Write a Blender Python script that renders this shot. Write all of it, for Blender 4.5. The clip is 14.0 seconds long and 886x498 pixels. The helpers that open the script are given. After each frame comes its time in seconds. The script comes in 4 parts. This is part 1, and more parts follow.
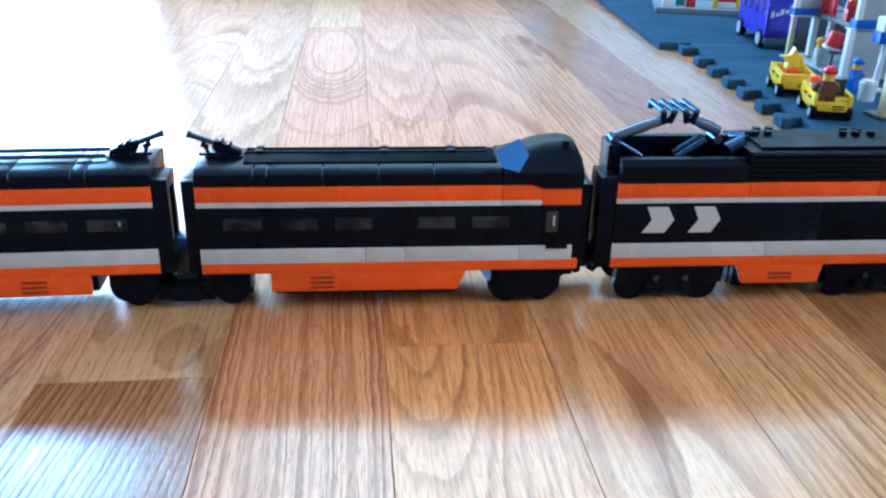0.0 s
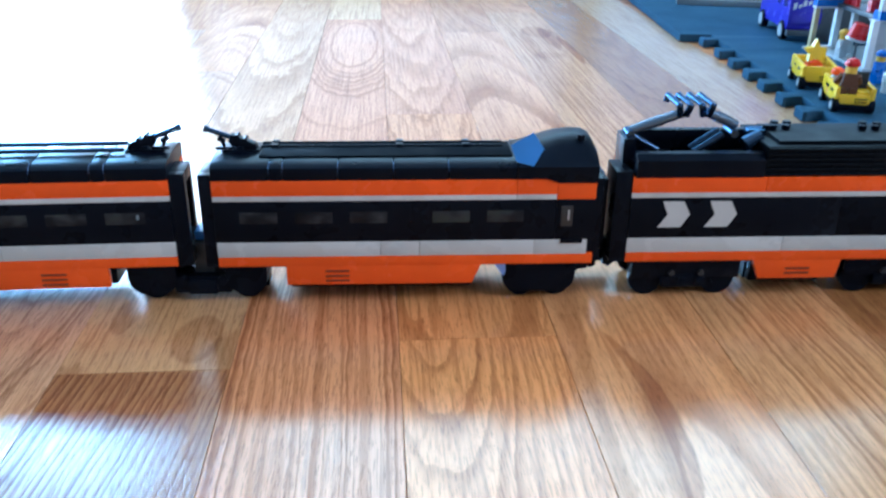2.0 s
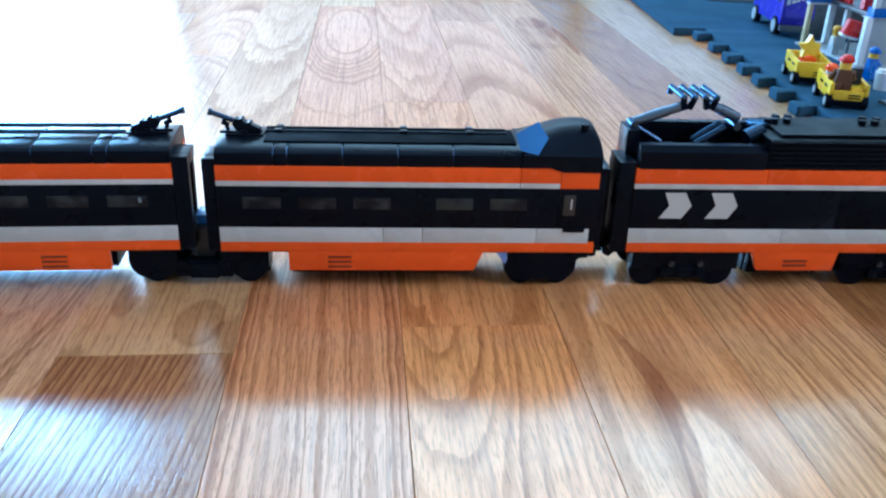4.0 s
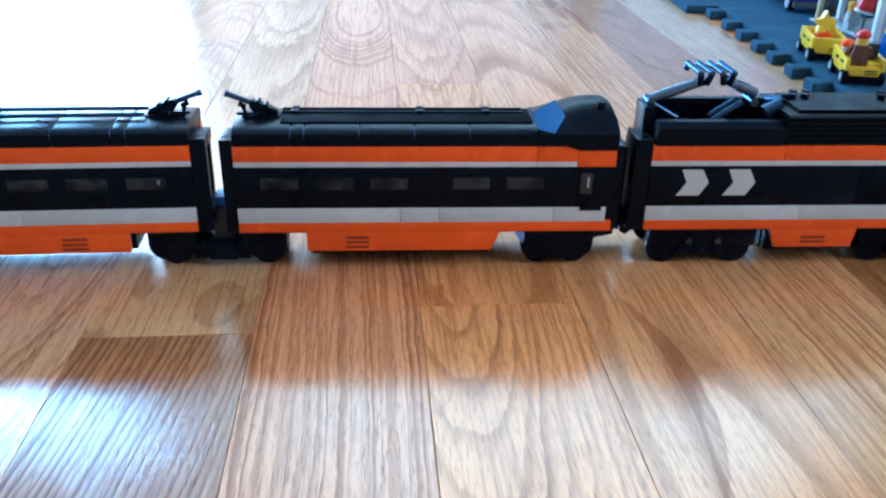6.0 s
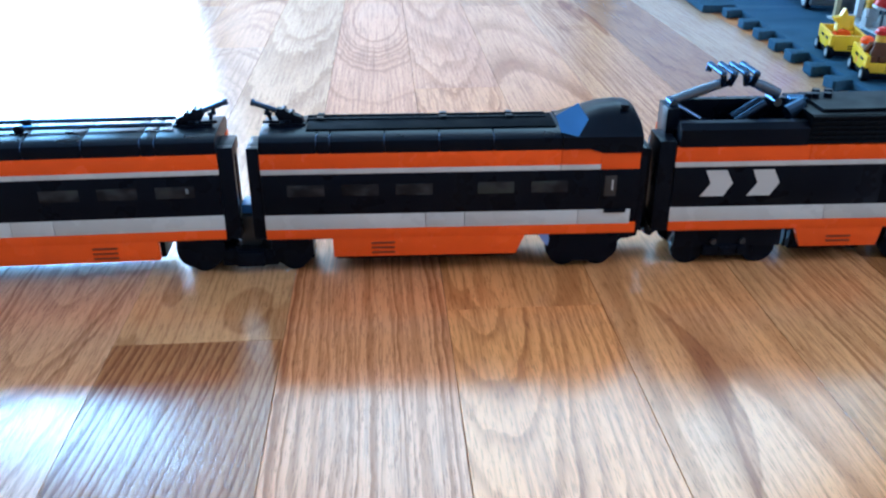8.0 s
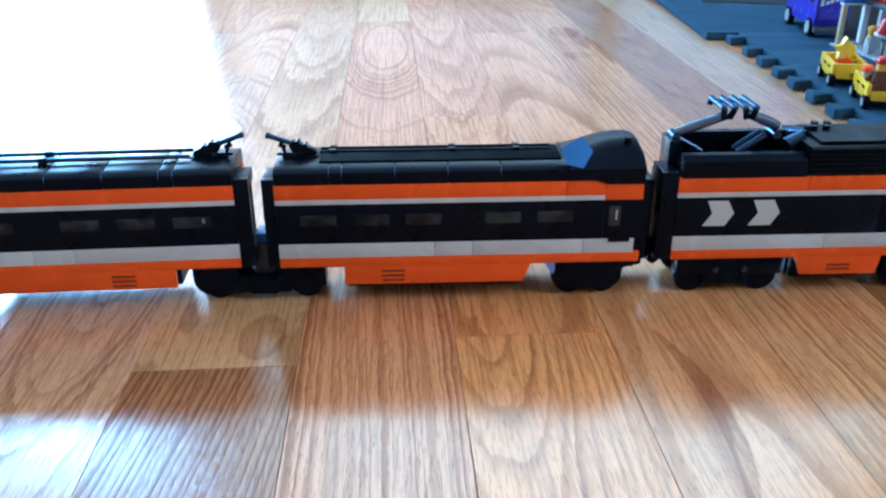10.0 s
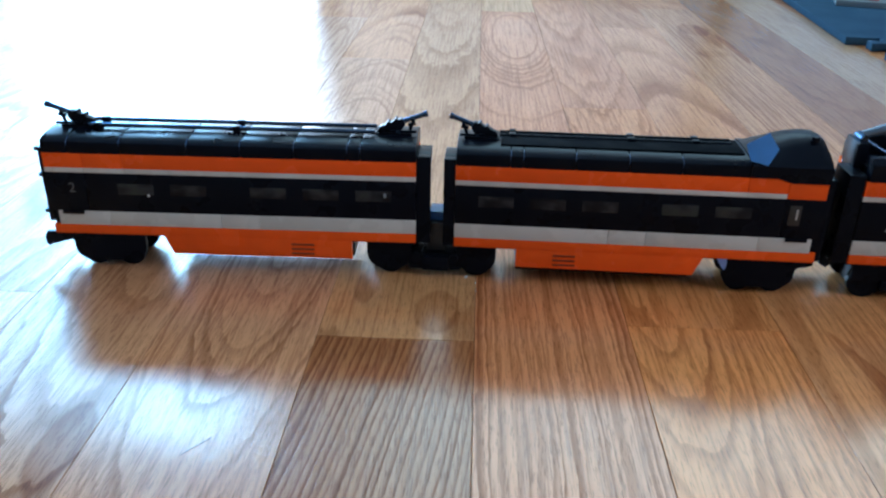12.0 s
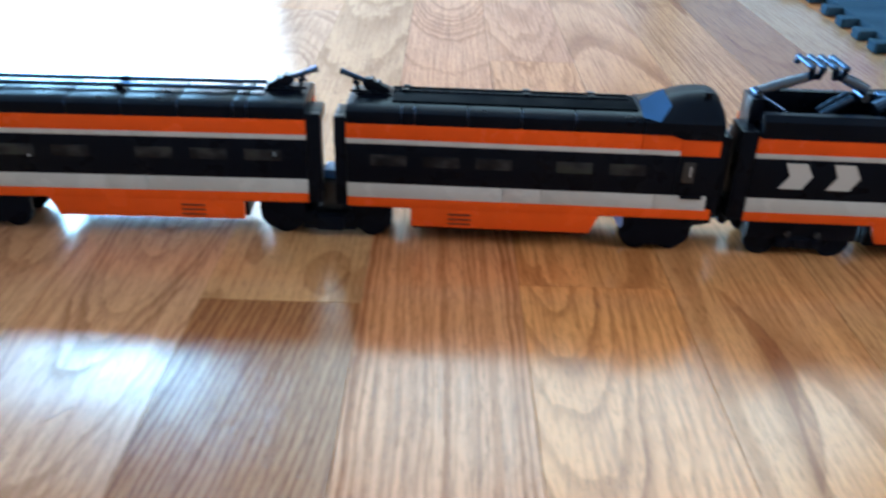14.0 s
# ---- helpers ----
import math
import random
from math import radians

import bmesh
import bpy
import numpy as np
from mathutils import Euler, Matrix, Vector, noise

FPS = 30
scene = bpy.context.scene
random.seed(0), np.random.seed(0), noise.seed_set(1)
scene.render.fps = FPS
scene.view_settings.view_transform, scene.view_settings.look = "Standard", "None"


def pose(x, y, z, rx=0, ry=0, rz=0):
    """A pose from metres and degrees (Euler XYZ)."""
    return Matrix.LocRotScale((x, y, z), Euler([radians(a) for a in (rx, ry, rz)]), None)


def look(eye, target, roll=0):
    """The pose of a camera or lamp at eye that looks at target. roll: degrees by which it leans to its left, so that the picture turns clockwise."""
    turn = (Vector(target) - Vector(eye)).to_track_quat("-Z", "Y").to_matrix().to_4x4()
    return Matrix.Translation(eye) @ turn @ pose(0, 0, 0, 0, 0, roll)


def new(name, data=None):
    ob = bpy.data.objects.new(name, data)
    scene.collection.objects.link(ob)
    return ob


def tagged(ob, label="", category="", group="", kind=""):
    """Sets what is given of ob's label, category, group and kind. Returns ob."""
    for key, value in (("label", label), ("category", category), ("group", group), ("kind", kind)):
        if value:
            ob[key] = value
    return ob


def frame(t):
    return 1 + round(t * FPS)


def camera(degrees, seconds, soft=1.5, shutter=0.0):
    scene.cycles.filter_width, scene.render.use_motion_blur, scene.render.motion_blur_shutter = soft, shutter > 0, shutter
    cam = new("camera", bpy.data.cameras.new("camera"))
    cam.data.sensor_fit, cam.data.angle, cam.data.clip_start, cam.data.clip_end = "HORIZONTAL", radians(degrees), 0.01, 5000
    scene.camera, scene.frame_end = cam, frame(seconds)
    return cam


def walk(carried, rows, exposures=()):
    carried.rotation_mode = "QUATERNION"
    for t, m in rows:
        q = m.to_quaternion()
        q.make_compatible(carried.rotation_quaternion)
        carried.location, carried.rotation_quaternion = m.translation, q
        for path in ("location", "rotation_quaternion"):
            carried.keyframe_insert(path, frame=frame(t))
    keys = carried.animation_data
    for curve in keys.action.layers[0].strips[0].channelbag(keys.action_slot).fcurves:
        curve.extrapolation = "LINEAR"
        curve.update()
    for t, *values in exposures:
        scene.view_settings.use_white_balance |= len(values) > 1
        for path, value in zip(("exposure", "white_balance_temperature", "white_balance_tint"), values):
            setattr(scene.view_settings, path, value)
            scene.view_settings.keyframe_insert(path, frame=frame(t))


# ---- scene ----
cam = camera(54.85, 14.0, soft=2.3, shutter=0.5)
PATH = [
    (0, (0.10574, -0.46188, 0.24852), (0.14150, -0.00746, 0.04304), 1.07),
    (0.5, (0.10926, -0.46414, 0.25041), (0.14503, -0.01003, 0.04423), 1.43),
    (1, (0.10756, -0.46272, 0.25004), (0.13889, -0.00898, 0.04234), 0.89),
    (1.5, (0.10645, -0.46434, 0.25164), (0.13856, -0.00938, 0.04674), 1.05),
    (2, (0.10921, -0.46275, 0.25001), (0.13288, -0.00952, 0.04021), 0.63),
    (2.2, (0.10888, -0.46003, 0.24572), (0.12878, -0.01104, 0.02662), 0.10),
    (4.3, (0.09677, -0.46616, 0.24912), (0.13057, -0.01585, 0.03446), 2.15),
    (4.5, (0.09645, -0.46783, 0.24844), (0.12758, -0.01767, 0.03307), 1.84),
    (5, (0.09640, -0.46837, 0.25042), (0.12792, -0.01559, 0.04066), 1.99),
    (5.5, (0.10036, -0.46886, 0.25153), (0.13051, -0.01504, 0.04383), 1.79),
    (6, (0.09394, -0.46596, 0.24700), (0.12075, -0.01952, 0.02344), 1.11),
    (6.5, (0.09596, -0.46740, 0.24916), (0.12066, -0.01974, 0.02782), 1.02),
    (7, (0.09470, -0.46845, 0.25031), (0.12157, -0.01894, 0.03300), 1.31),
    (7.5, (0.08493, -0.46962, 0.24841), (0.10396, -0.02113, 0.02819), -0.33),
    (8, (0.08729, -0.46852, 0.24916), (0.10556, -0.02089, 0.02712), -0.17),
    (10.3, (0.08542, -0.47967, 0.26044), (0.09926, -0.02647, 0.04969), -0.33),
    (10.5, (0.08234, -0.47883, 0.25860), (0.09630, -0.02559, 0.04795), -0.00),
    (10.7, (0.06958, -0.48220, 0.25899), (0.07570, -0.02865, 0.04862), 0.73),
    (10.9, (0.03642, -0.49094, 0.26001), (0.02214, -0.03722, 0.05038), 2.65),
    (11, (0.01857, -0.49564, 0.26055), (-0.00671, -0.04222, 0.05133), 3.68),
    (11.1, (0.01022, -0.49571, 0.26071), (-0.02251, -0.04319, 0.05060), 2.31),
    (11.5, (0.00744, -0.49574, 0.26076), (-0.02777, -0.04354, 0.05035), 1.86),
    (12, (0.02410, -0.48996, 0.25762), (-0.00418, -0.03969, 0.04207), 1.15),
    (12.5, (0.02280, -0.49108, 0.25759), (-0.00406, -0.04000, 0.04357), 1.21),
    (13, (0.01061, -0.49853, 0.26147), (-0.02554, -0.04676, 0.05028), 0.06),
    (13.5, (0.02422, -0.49165, 0.25888), (-0.01176, -0.04284, 0.04146), 0.09),
    (13.6, (0.02987, -0.48995, 0.25883), (-0.00293, -0.04222, 0.03868), 0.30),
    (13.8, (0.05245, -0.48314, 0.25862), (0.03221, -0.04014, 0.02765), 1.10),
    (14, (0.07128, -0.47746, 0.25844), (0.06129, -0.03888, 0.01856), 1.78),
]
# the film camera stops down a little when the bright door comes further into view
EXPOSURES = [(0, 0.33, 4920, 9), (2.2, 0.31, 4850, 8), (4.3, 0.22, 4840, 7), (6.0, 0.19, 4840, 8), (8.0, 0.13, 4920, 10), (10.5, 0.15, 4990, 9), (11.0, -0.05, 5110, 8), (11.5, -0.47, 5280, 9), (12, -0.44, 5390, 10), (12.5, -0.34, 5440, 10), (13.5, -0.38, 5480, 10), (14, -0.10, 5550, 9)]
walk(cam, [(t, look(eye, target, roll)) for t, eye, target, roll in PATH], exposures=EXPOSURES)

# ---------------------------------------------------------------- light
world = bpy.data.worlds.new("sky")
scene.world = world
world.use_nodes = True
wn = world.node_tree.nodes
sky = wn.new("ShaderNodeTexSky")
sky.sky_type = "NISHITA"
sky.sun_disc = False
sky.sun_elevation, sky.sun_rotation = radians(38), radians(200)
wn["Background"].inputs["Strength"].default_value = 0.12
world.node_tree.links.new(sky.outputs[0], wn["Background"].inputs["Color"])

# room: x from WEST to EAST, y from SOUTH to NORTH
WEST, EAST, SOUTH, NORTH, HIGH = -3.0, 2.0, -2.6, 2.25, 3.50
DOOR = (-2.35, -1.00, 0.03, 2.02)      # glass door in the north wall: x0, x1, z0, z1
SIDE = (-0.995, -0.57, 0.05, 1.12)      # low side light next to it
EAST_FILL_WINDOW = (-1.5, -0.35, 0.9, 2.1)    # unseen window added in the east wall for fill light: y0, y1, z0, z1
LOW_WINDOW = (-0.54, 1.70, 0.14, 1.16)   # glazing below it, looking on the ground outside
HIGH_WINDOW = (-0.64, 1.93, 1.22, 2.58)  # long high window in the north wall
UPPER_FILL_WINDOW = (-0.96, 1.75, 2.70, 3.40)  # unseen clerestory added above it for diffuse light


def window_light(name, x0, x1, z0, z1, y, inward, watts, colour):
    lamp = bpy.data.lights.new(name, "AREA")
    lamp.shape, lamp.size, lamp.size_y = "RECTANGLE", x1 - x0, z1 - z0
    lamp.energy, lamp.color = watts, colour
    ob = new(name, lamp)
    ob.matrix_world = look(((x0 + x1) / 2, y, (z0 + z1) / 2), ((x0 + x1) / 2, y + inward, (z0 + z1) / 2))
    return ob


window_light("daylight_door", -1.62, DOOR[1], DOOR[2], DOOR[3], NORTH + 0.10, -1, 112, (0.44, 0.77, 1.0))
window_light("daylight_door_left", DOOR[0], -1.62, DOOR[2], DOOR[3], NORTH + 0.10, -1, 46, (0.42, 0.75, 1.0))
window_light("daylight_side", *SIDE, NORTH + 0.10, -1, 22, (0.78, 0.91, 1.0))
# fill lamp behind the added east window, lights the train's near side
east = bpy.data.lights.new("fill_east", "AREA")
east.shape, east.size, east.size_y = "RECTANGLE", EAST_FILL_WINDOW[1] - EAST_FILL_WINDOW[0], EAST_FILL_WINDOW[3] - EAST_FILL_WINDOW[2]
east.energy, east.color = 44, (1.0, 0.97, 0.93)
spot = (EAST + 0.10, (EAST_FILL_WINDOW[0] + EAST_FILL_WINDOW[1]) / 2, (EAST_FILL_WINDOW[2] + EAST_FILL_WINDOW[3]) / 2)
new("fill_east", east).matrix_world = look(spot, (spot[0] - 1, spot[1], spot[2]))
# low lamps step down towards the east, tuned to the fading reflection on the floor
for a, b, watts in ((LOW_WINDOW[0], -0.25, 1.10), (-0.25, 0.22, 1.20), (0.22, 0.58, 0.52), (0.58, 0.90, 0.06), (0.90, LOW_WINDOW[1], 0.02)):
    window_light("daylight_low", a, b, LOW_WINDOW[2], LOW_WINDOW[3], NORTH + 0.10, -1, watts, (1.0, 0.82, 0.56))
# high window lit by two lamps, their watts tuned separately
for a, b, watts in ((HIGH_WINDOW[0], 0.55, 20.5), (0.55, HIGH_WINDOW[1], 24)):
    window_light("daylight_high", a, b, HIGH_WINDOW[2], HIGH_WINDOW[3], NORTH + 0.10, -1, watts, (0.69, 0.94, 0.89))

# lamp of the added clerestory, more soft light on floor and train
window_light("daylight_upper", *UPPER_FILL_WINDOW, NORTH + 0.10, -1, 36, (0.82, 0.93, 0.88))


# ---------------------------------------------------------------- materials
def nodes_of(name):
    m = bpy.data.materials.new(name)
    m.use_nodes = True
    nt = m.node_tree
    return m, nt, nt.nodes["Principled BSDF"]


def N(nt, kind, **inputs):
    n = nt.nodes.new(kind)
    for key, value in inputs.items():
        n.inputs[int(key[1:]) if key[0] == "i" and key[1:].isdigit() else key].default_value = value
    return n


def math_node(nt, op, a, b=None):
    n = nt.nodes.new("ShaderNodeMath")
    n.operation = op
    for k, v in enumerate((a, b)):
        if v is None:
            continue
        if isinstance(v, (int, float)):
            n.inputs[k].default_value = v
        else:
            nt.links.new(v, n.inputs[k])
    return n.outputs[0]


def ramp(nt, fac, stops):
    n = nt.nodes.new("ShaderNodeValToRGB")
    e = n.color_ramp.elements
    while len(e) < len(stops):
        e.new(0.5)
    for k, (p, c) in enumerate(stops):
        e[k].position, e[k].color = p, (*c, 1)
    nt.links.new(fac, n.inputs[0])
    return n.outputs[0]


def mixed(nt, blend, fac, a, b):
    n = nt.nodes.new("ShaderNodeMix")
    n.data_type, n.blend_type = "RGBA", blend
    for sock, v in ((n.inputs[0], fac), (n.inputs[6], a), (n.inputs[7], b)):
        if isinstance(v, (int, float)):
            sock.default_value = v
        elif isinstance(v, tuple):
            sock.default_value = (*v, 1)
        else:
            nt.links.new(v, sock)
    return n.outputs[2]


def bump(nt, bsdf, height, strength, distance):
    n = nt.nodes.new("ShaderNodeBump")
    n.inputs["Strength"].default_value, n.inputs["Distance"].default_value = strength, distance
    nt.links.new(height, n.inputs["Height"])
    nt.links.new(n.outputs[0], bsdf.inputs["Normal"])
    return n


def plastic(name, colour, rough=0.22, vary=0.10, dust=0.06, shine=0.5):
    """Moulded toy plastic: small changes of shade, fine scratches in the gloss, a little dust."""
    m, nt, b = nodes_of(name)
    tc = N(nt, "ShaderNodeTexCoord")
    big = N(nt, "ShaderNodeTexNoise", Scale=45.0, Detail=3.0)
    fine = N(nt, "ShaderNodeTexNoise", Scale=900.0, Detail=4.0, Roughness=0.7)
    nt.links.new(tc.outputs["Object"], big.inputs["Vector"])
    nt.links.new(tc.outputs["Object"], fine.inputs["Vector"])
    lo = tuple(c * (1 - vary) for c in colour)
    hi = tuple(min(1, c * (1 + vary)) for c in colour)
    col = ramp(nt, big.outputs[0], [(0.3, lo), (0.7, hi)])
    specks = ramp(nt, fine.outputs[0], [(0.62, (0, 0, 0)), (0.8, (dust, dust, dust))])
    nt.links.new(mixed(nt, "ADD", 1.0, col, specks), b.inputs["Base Color"])
    nt.links.new(ramp(nt, big.outputs[0], [(0.3, (rough * 0.85,) * 3), (0.7, (rough * 1.2,) * 3)]), b.inputs["Roughness"])
    b.inputs["Specular IOR Level"].default_value = shine
    # bluish cast of dark areas is put into the gloss colour of near-black plastics
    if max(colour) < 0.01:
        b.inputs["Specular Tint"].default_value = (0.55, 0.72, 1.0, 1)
    bump(nt, b, big.outputs[0], 0.03, 0.002)
    return m


# the near-black base colours carry some of that bluish cast too
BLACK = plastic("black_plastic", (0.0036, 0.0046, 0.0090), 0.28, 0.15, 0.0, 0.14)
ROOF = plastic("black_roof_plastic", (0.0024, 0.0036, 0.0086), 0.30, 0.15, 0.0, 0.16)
ORANGE = plastic("orange_plastic", (0.96, 0.108, 0.005), 0.25, 0.06, 0.0, 0.3)
WHITE = plastic("white_plastic", (0.62, 0.62, 0.61), 0.27, 0.04, 0.0)
STICKER = plastic("white_sticker", (0.60, 0.60, 0.59), 0.4, 0.03, 0.0)
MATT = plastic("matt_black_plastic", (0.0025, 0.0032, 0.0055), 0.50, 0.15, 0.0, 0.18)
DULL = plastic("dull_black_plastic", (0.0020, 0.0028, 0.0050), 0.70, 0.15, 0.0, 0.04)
PLATE = plastic("dark_plate_plastic", (0.030, 0.031, 0.034), 0.35, 0.1, 0.0)
VENT = plastic("dark_red_print", (0.22, 0.03, 0.008), 0.35, 0.1, 0.0)
BLUE_TILE = plastic("blue_tile_plastic", (0.060, 0.215, 0.58), 0.35, 0.1, 0.02)
PALE_BLUE = plastic("pale_blue_plastic", (0.24, 0.36, 0.74), 0.35, 0.1, 0.02)
YELLOW = plastic("yellow_plastic", (0.85, 0.56, 0.02), 0.25, 0.06, 0.0)
PURPLE = plastic("purple_plastic", (0.06, 0.04, 0.50), 0.25, 0.08, 0.0)
TINTED = plastic("tinted_purple_glazing", (0.020, 0.015, 0.17), 0.25, 0.08, 0.0)
TOY_WHITE = plastic("toy_white_plastic", (0.78, 0.79, 0.80), 0.3, 0.04, 0.0)
TOY_BLUE = plastic("toy_blue_plastic", (0.02, 0.13, 0.50), 0.28, 0.06, 0.0)
TOY_RED = plastic("toy_red_plastic", (0.62, 0.02, 0.02), 0.28, 0.06, 0.0)
TOY_GREY = plastic("toy_grey_plastic", (0.42, 0.45, 0.47), 0.3, 0.05, 0.0)
SLATE = plastic("slate_grey_plastic", (0.20, 0.25, 0.28), 0.4, 0.05, 0.0)
DARK_GREY = plastic("dark_grey_plastic", (0.09, 0.10, 0.11), 0.3, 0.08, 0.01)
BROWN = plastic("brown_plastic", (0.13, 0.055, 0.03), 0.3, 0.08, 0.0)
TAN = plastic("tan_plastic", (0.62, 0.50, 0.28), 0.3, 0.08, 0.0)
SKIN = plastic("toy_yellow_head", (0.80, 0.48, 0.05), 0.3, 0.05, 0.0)
TEAL = plastic("teal_plastic", (0.05, 0.42, 0.42), 0.3, 0.05, 0.0)


def gloss_black():
    m, nt, b = nodes_of("shiny_dark_rod")
    b.inputs["Base Color"].default_value = (0.050, 0.080, 0.140, 1)
    b.inputs["Metallic"].default_value = 0.85
    b.inputs["Roughness"].default_value = 0.16
    b.inputs["Specular IOR Level"].default_value = 0.6
    # the same bluish cast, tinted into the rod's gloss
    b.inputs["Specular Tint"].default_value = (0.55, 0.75, 1.0, 1)
    return m


ROD = gloss_black()


# material of the strips that stand in for glints on the roof joints
def glint_blue():
    m, nt, b = nodes_of("shiny_blue_black_glint")
    b.inputs["Base Color"].default_value = (0.10, 0.16, 0.31, 1)
    b.inputs["Metallic"].default_value = 0.6
    b.inputs["Roughness"].default_value = 0.22
    return m


GLINT = glint_blue()


def steel_grey():
    m, nt, b = nodes_of("grey_ribbed_hose")
    b.inputs["Base Color"].default_value = (0.17, 0.22, 0.30, 1)
    b.inputs["Metallic"].default_value = 0.7
    b.inputs["Roughness"].default_value = 0.25
    return m


HOSE = steel_grey()


def pane_mat():
    """Smoked window: dark, glossy, with soft paler blotches that differ from pane to pane."""
    m, nt, b = nodes_of("smoked_window")
    tc = N(nt, "ShaderNodeTexCoord")
    info = N(nt, "ShaderNodeObjectInfo")
    mp = N(nt, "ShaderNodeMapping")
    mp.inputs["Scale"].default_value = (60, 60, 90)
    nt.links.new(tc.outputs["Object"], mp.inputs["Vector"])
    no = nt.nodes.new("ShaderNodeTexNoise")
    no.noise_dimensions = "4D"
    no.inputs["Scale"].default_value, no.inputs["Detail"].default_value = 1.0, 2.0
    nt.links.new(mp.outputs[0], no.inputs["Vector"])
    nt.links.new(math_node(nt, "MULTIPLY", info.outputs["Random"], 40.0), no.inputs["W"])
    lift = math_node(nt, "MULTIPLY", info.outputs["Random"], 0.26)
    fac = math_node(nt, "ADD", math_node(nt, "SUBTRACT", no.outputs[0], 0.08), lift)
    nt.links.new(ramp(nt, fac, [(0.34, (0.008, 0.009, 0.012)), (0.52, (0.017, 0.018, 0.022)), (0.64, (0.038, 0.040, 0.044)), (0.78, (0.046, 0.056, 0.048))]), b.inputs["Base Color"])
    b.inputs["Specular IOR Level"].default_value = 0.12
    b.inputs["Roughness"].default_value = 0.14
    return m


PANE = pane_mat()


STRIP, FIRST, GAP = 0.0905, 0.0148, 0.00032    # width of a floor strip, where strip 0 begins, joint between boards


def oak(name, figure_at=None, spacing=None, tilt=0.0, jag=1.0, bold=1.0, dulled=0.52, tint=None, pale=0.0, eye=None, stains=()):
    """Oak strip flooring. The growth rings are ovals round a centre, stretched along the board.
    Object colour: R shade, G and alpha the centre across and along, B redness and tightness.
    figure_at: centre across and along, and the stretch, in place of those; eye: a knot's place along the board;
    stains: brown ovals as place across, place along, half width, half length, bend, depth."""
    m, nt, b = nodes_of(name)
    L = nt.links.new
    tc, info = N(nt, "ShaderNodeTexCoord"), N(nt, "ShaderNodeObjectInfo")
    sep = N(nt, "ShaderNodeSeparateXYZ")
    L(tc.outputs["Object"], sep.inputs[0])
    p, q = sep.outputs[0], sep.outputs[1]
    rgb = N(nt, "ShaderNodeSeparateColor")
    L(info.outputs["Color"], rgb.inputs[0])
    shade, red = rgb.outputs[0], rgb.outputs[2]
    seed = math_node(nt, "MULTIPLY", info.outputs["Random"], 53.0)

    def add(a, c):
        return math_node(nt, "ADD", a, c)

    def sub(a, c):
        return math_node(nt, "SUBTRACT", a, c)

    def mul(a, c):
        return math_node(nt, "MULTIPLY", a, c)

    def noise_at(sp, sq, detail, rough=0.55):
        v = N(nt, "ShaderNodeCombineXYZ")
        L(mul(p, sp), v.inputs[0])
        L(mul(q, sq), v.inputs[1])
        L(seed, v.inputs[2])
        n = N(nt, "ShaderNodeTexNoise", Scale=1.0, Detail=detail, Roughness=rough)
        L(v.outputs[0], n.inputs["Vector"])
        return n.outputs[0]

    def grey(fac, *stops):
        return ramp(nt, fac, [(at, (v,) * 3) for at, v in stops])

    warp = sub(noise_at(9, 2.4, 2.0), 0.5)
    wob = sub(noise_at(48, 15, 3.0, 0.6), 0.5)
    steps = sub(noise_at(120, 26, 2.0), 0.5)
    if figure_at:
        across, along, stretch = figure_at
    else:
        across = mul(sub(rgb.outputs[1], 0.5), 0.20)
        along = mul(sub(info.outputs["Alpha"], 0.5), 2.2)
        stretch = 0.085
    x = add(sub(sub(p, across), mul(q, tilt)), mul(warp, 0.020))
    h = mul(sub(q, along), stretch)
    r = math_node(nt, "SQRT", add(mul(x, x), mul(h, h)))
    r = add(r, add(mul(wob, 0.0050 * jag), mul(steps, 0.0036 * jag)))
    wide = spacing if spacing else sub(0.0078, mul(red, 0.0035))
    f = math_node(nt, "DIVIDE", r, wide)
    uneven = nt.nodes.new("ShaderNodeTexNoise")
    uneven.noise_dimensions = "1D"
    uneven.inputs["Scale"].default_value, uneven.inputs["Detail"].default_value = 0.55, 1.0
    L(add(f, seed), uneven.inputs["W"])
    f = add(f, mul(sub(uneven.outputs[0], 0.5), 1.9 * min(jag, 1.0)))
    ring_no = nt.nodes.new("ShaderNodeTexWhiteNoise")
    ring_no.noise_dimensions = "1D"
    L(add(math_node(nt, "FLOOR", f), seed), ring_no.inputs["W"])
    deep = add(mul(ring_no.outputs["Value"], 0.62), 0.45)
    # a ring starts with a sharp row of open pores and fades into dense late wood
    early = grey(math_node(nt, "FRACT", f), (0.0, 0.0), (0.05, 0.85), (0.20, 1.0), (0.34, 0.62), (0.58, 0.14), (0.82, 0.0))
    pores = noise_at(1500, 92, 3.0, 0.6)
    streak = noise_at(420, 11, 3.0, 0.65)
    early = mul(mul(early, deep), grey(streak, (0.30, 0.55), (0.55, 1.0)))
    fade = grey(noise_at(22, 2.0, 2.0), (0.30, 1.0), (0.70, 0.55))
    early = mul(early, fade)
    if eye is not None:
        # long oval eye with a stack of flat arcs on the near side
        dq = sub(q, eye)
        ex = math_node(nt, "ABSOLUTE", mul(add(sub(p, 0.003), mul(warp, 0.010)), 1 / 0.034))
        ey = math_node(nt, "ABSOLUTE", mul(dq, 1 / 0.155))
        oval = math_node(nt, "POWER", add(math_node(nt, "POWER", ex, 2.1), math_node(nt, "POWER", ey, 2.1)), 1 / 2.1)
        oval = add(oval, add(mul(wob, 0.24), mul(steps, 0.10)))
        stops = [(0.0, 0.55), (0.09, 0.0)]
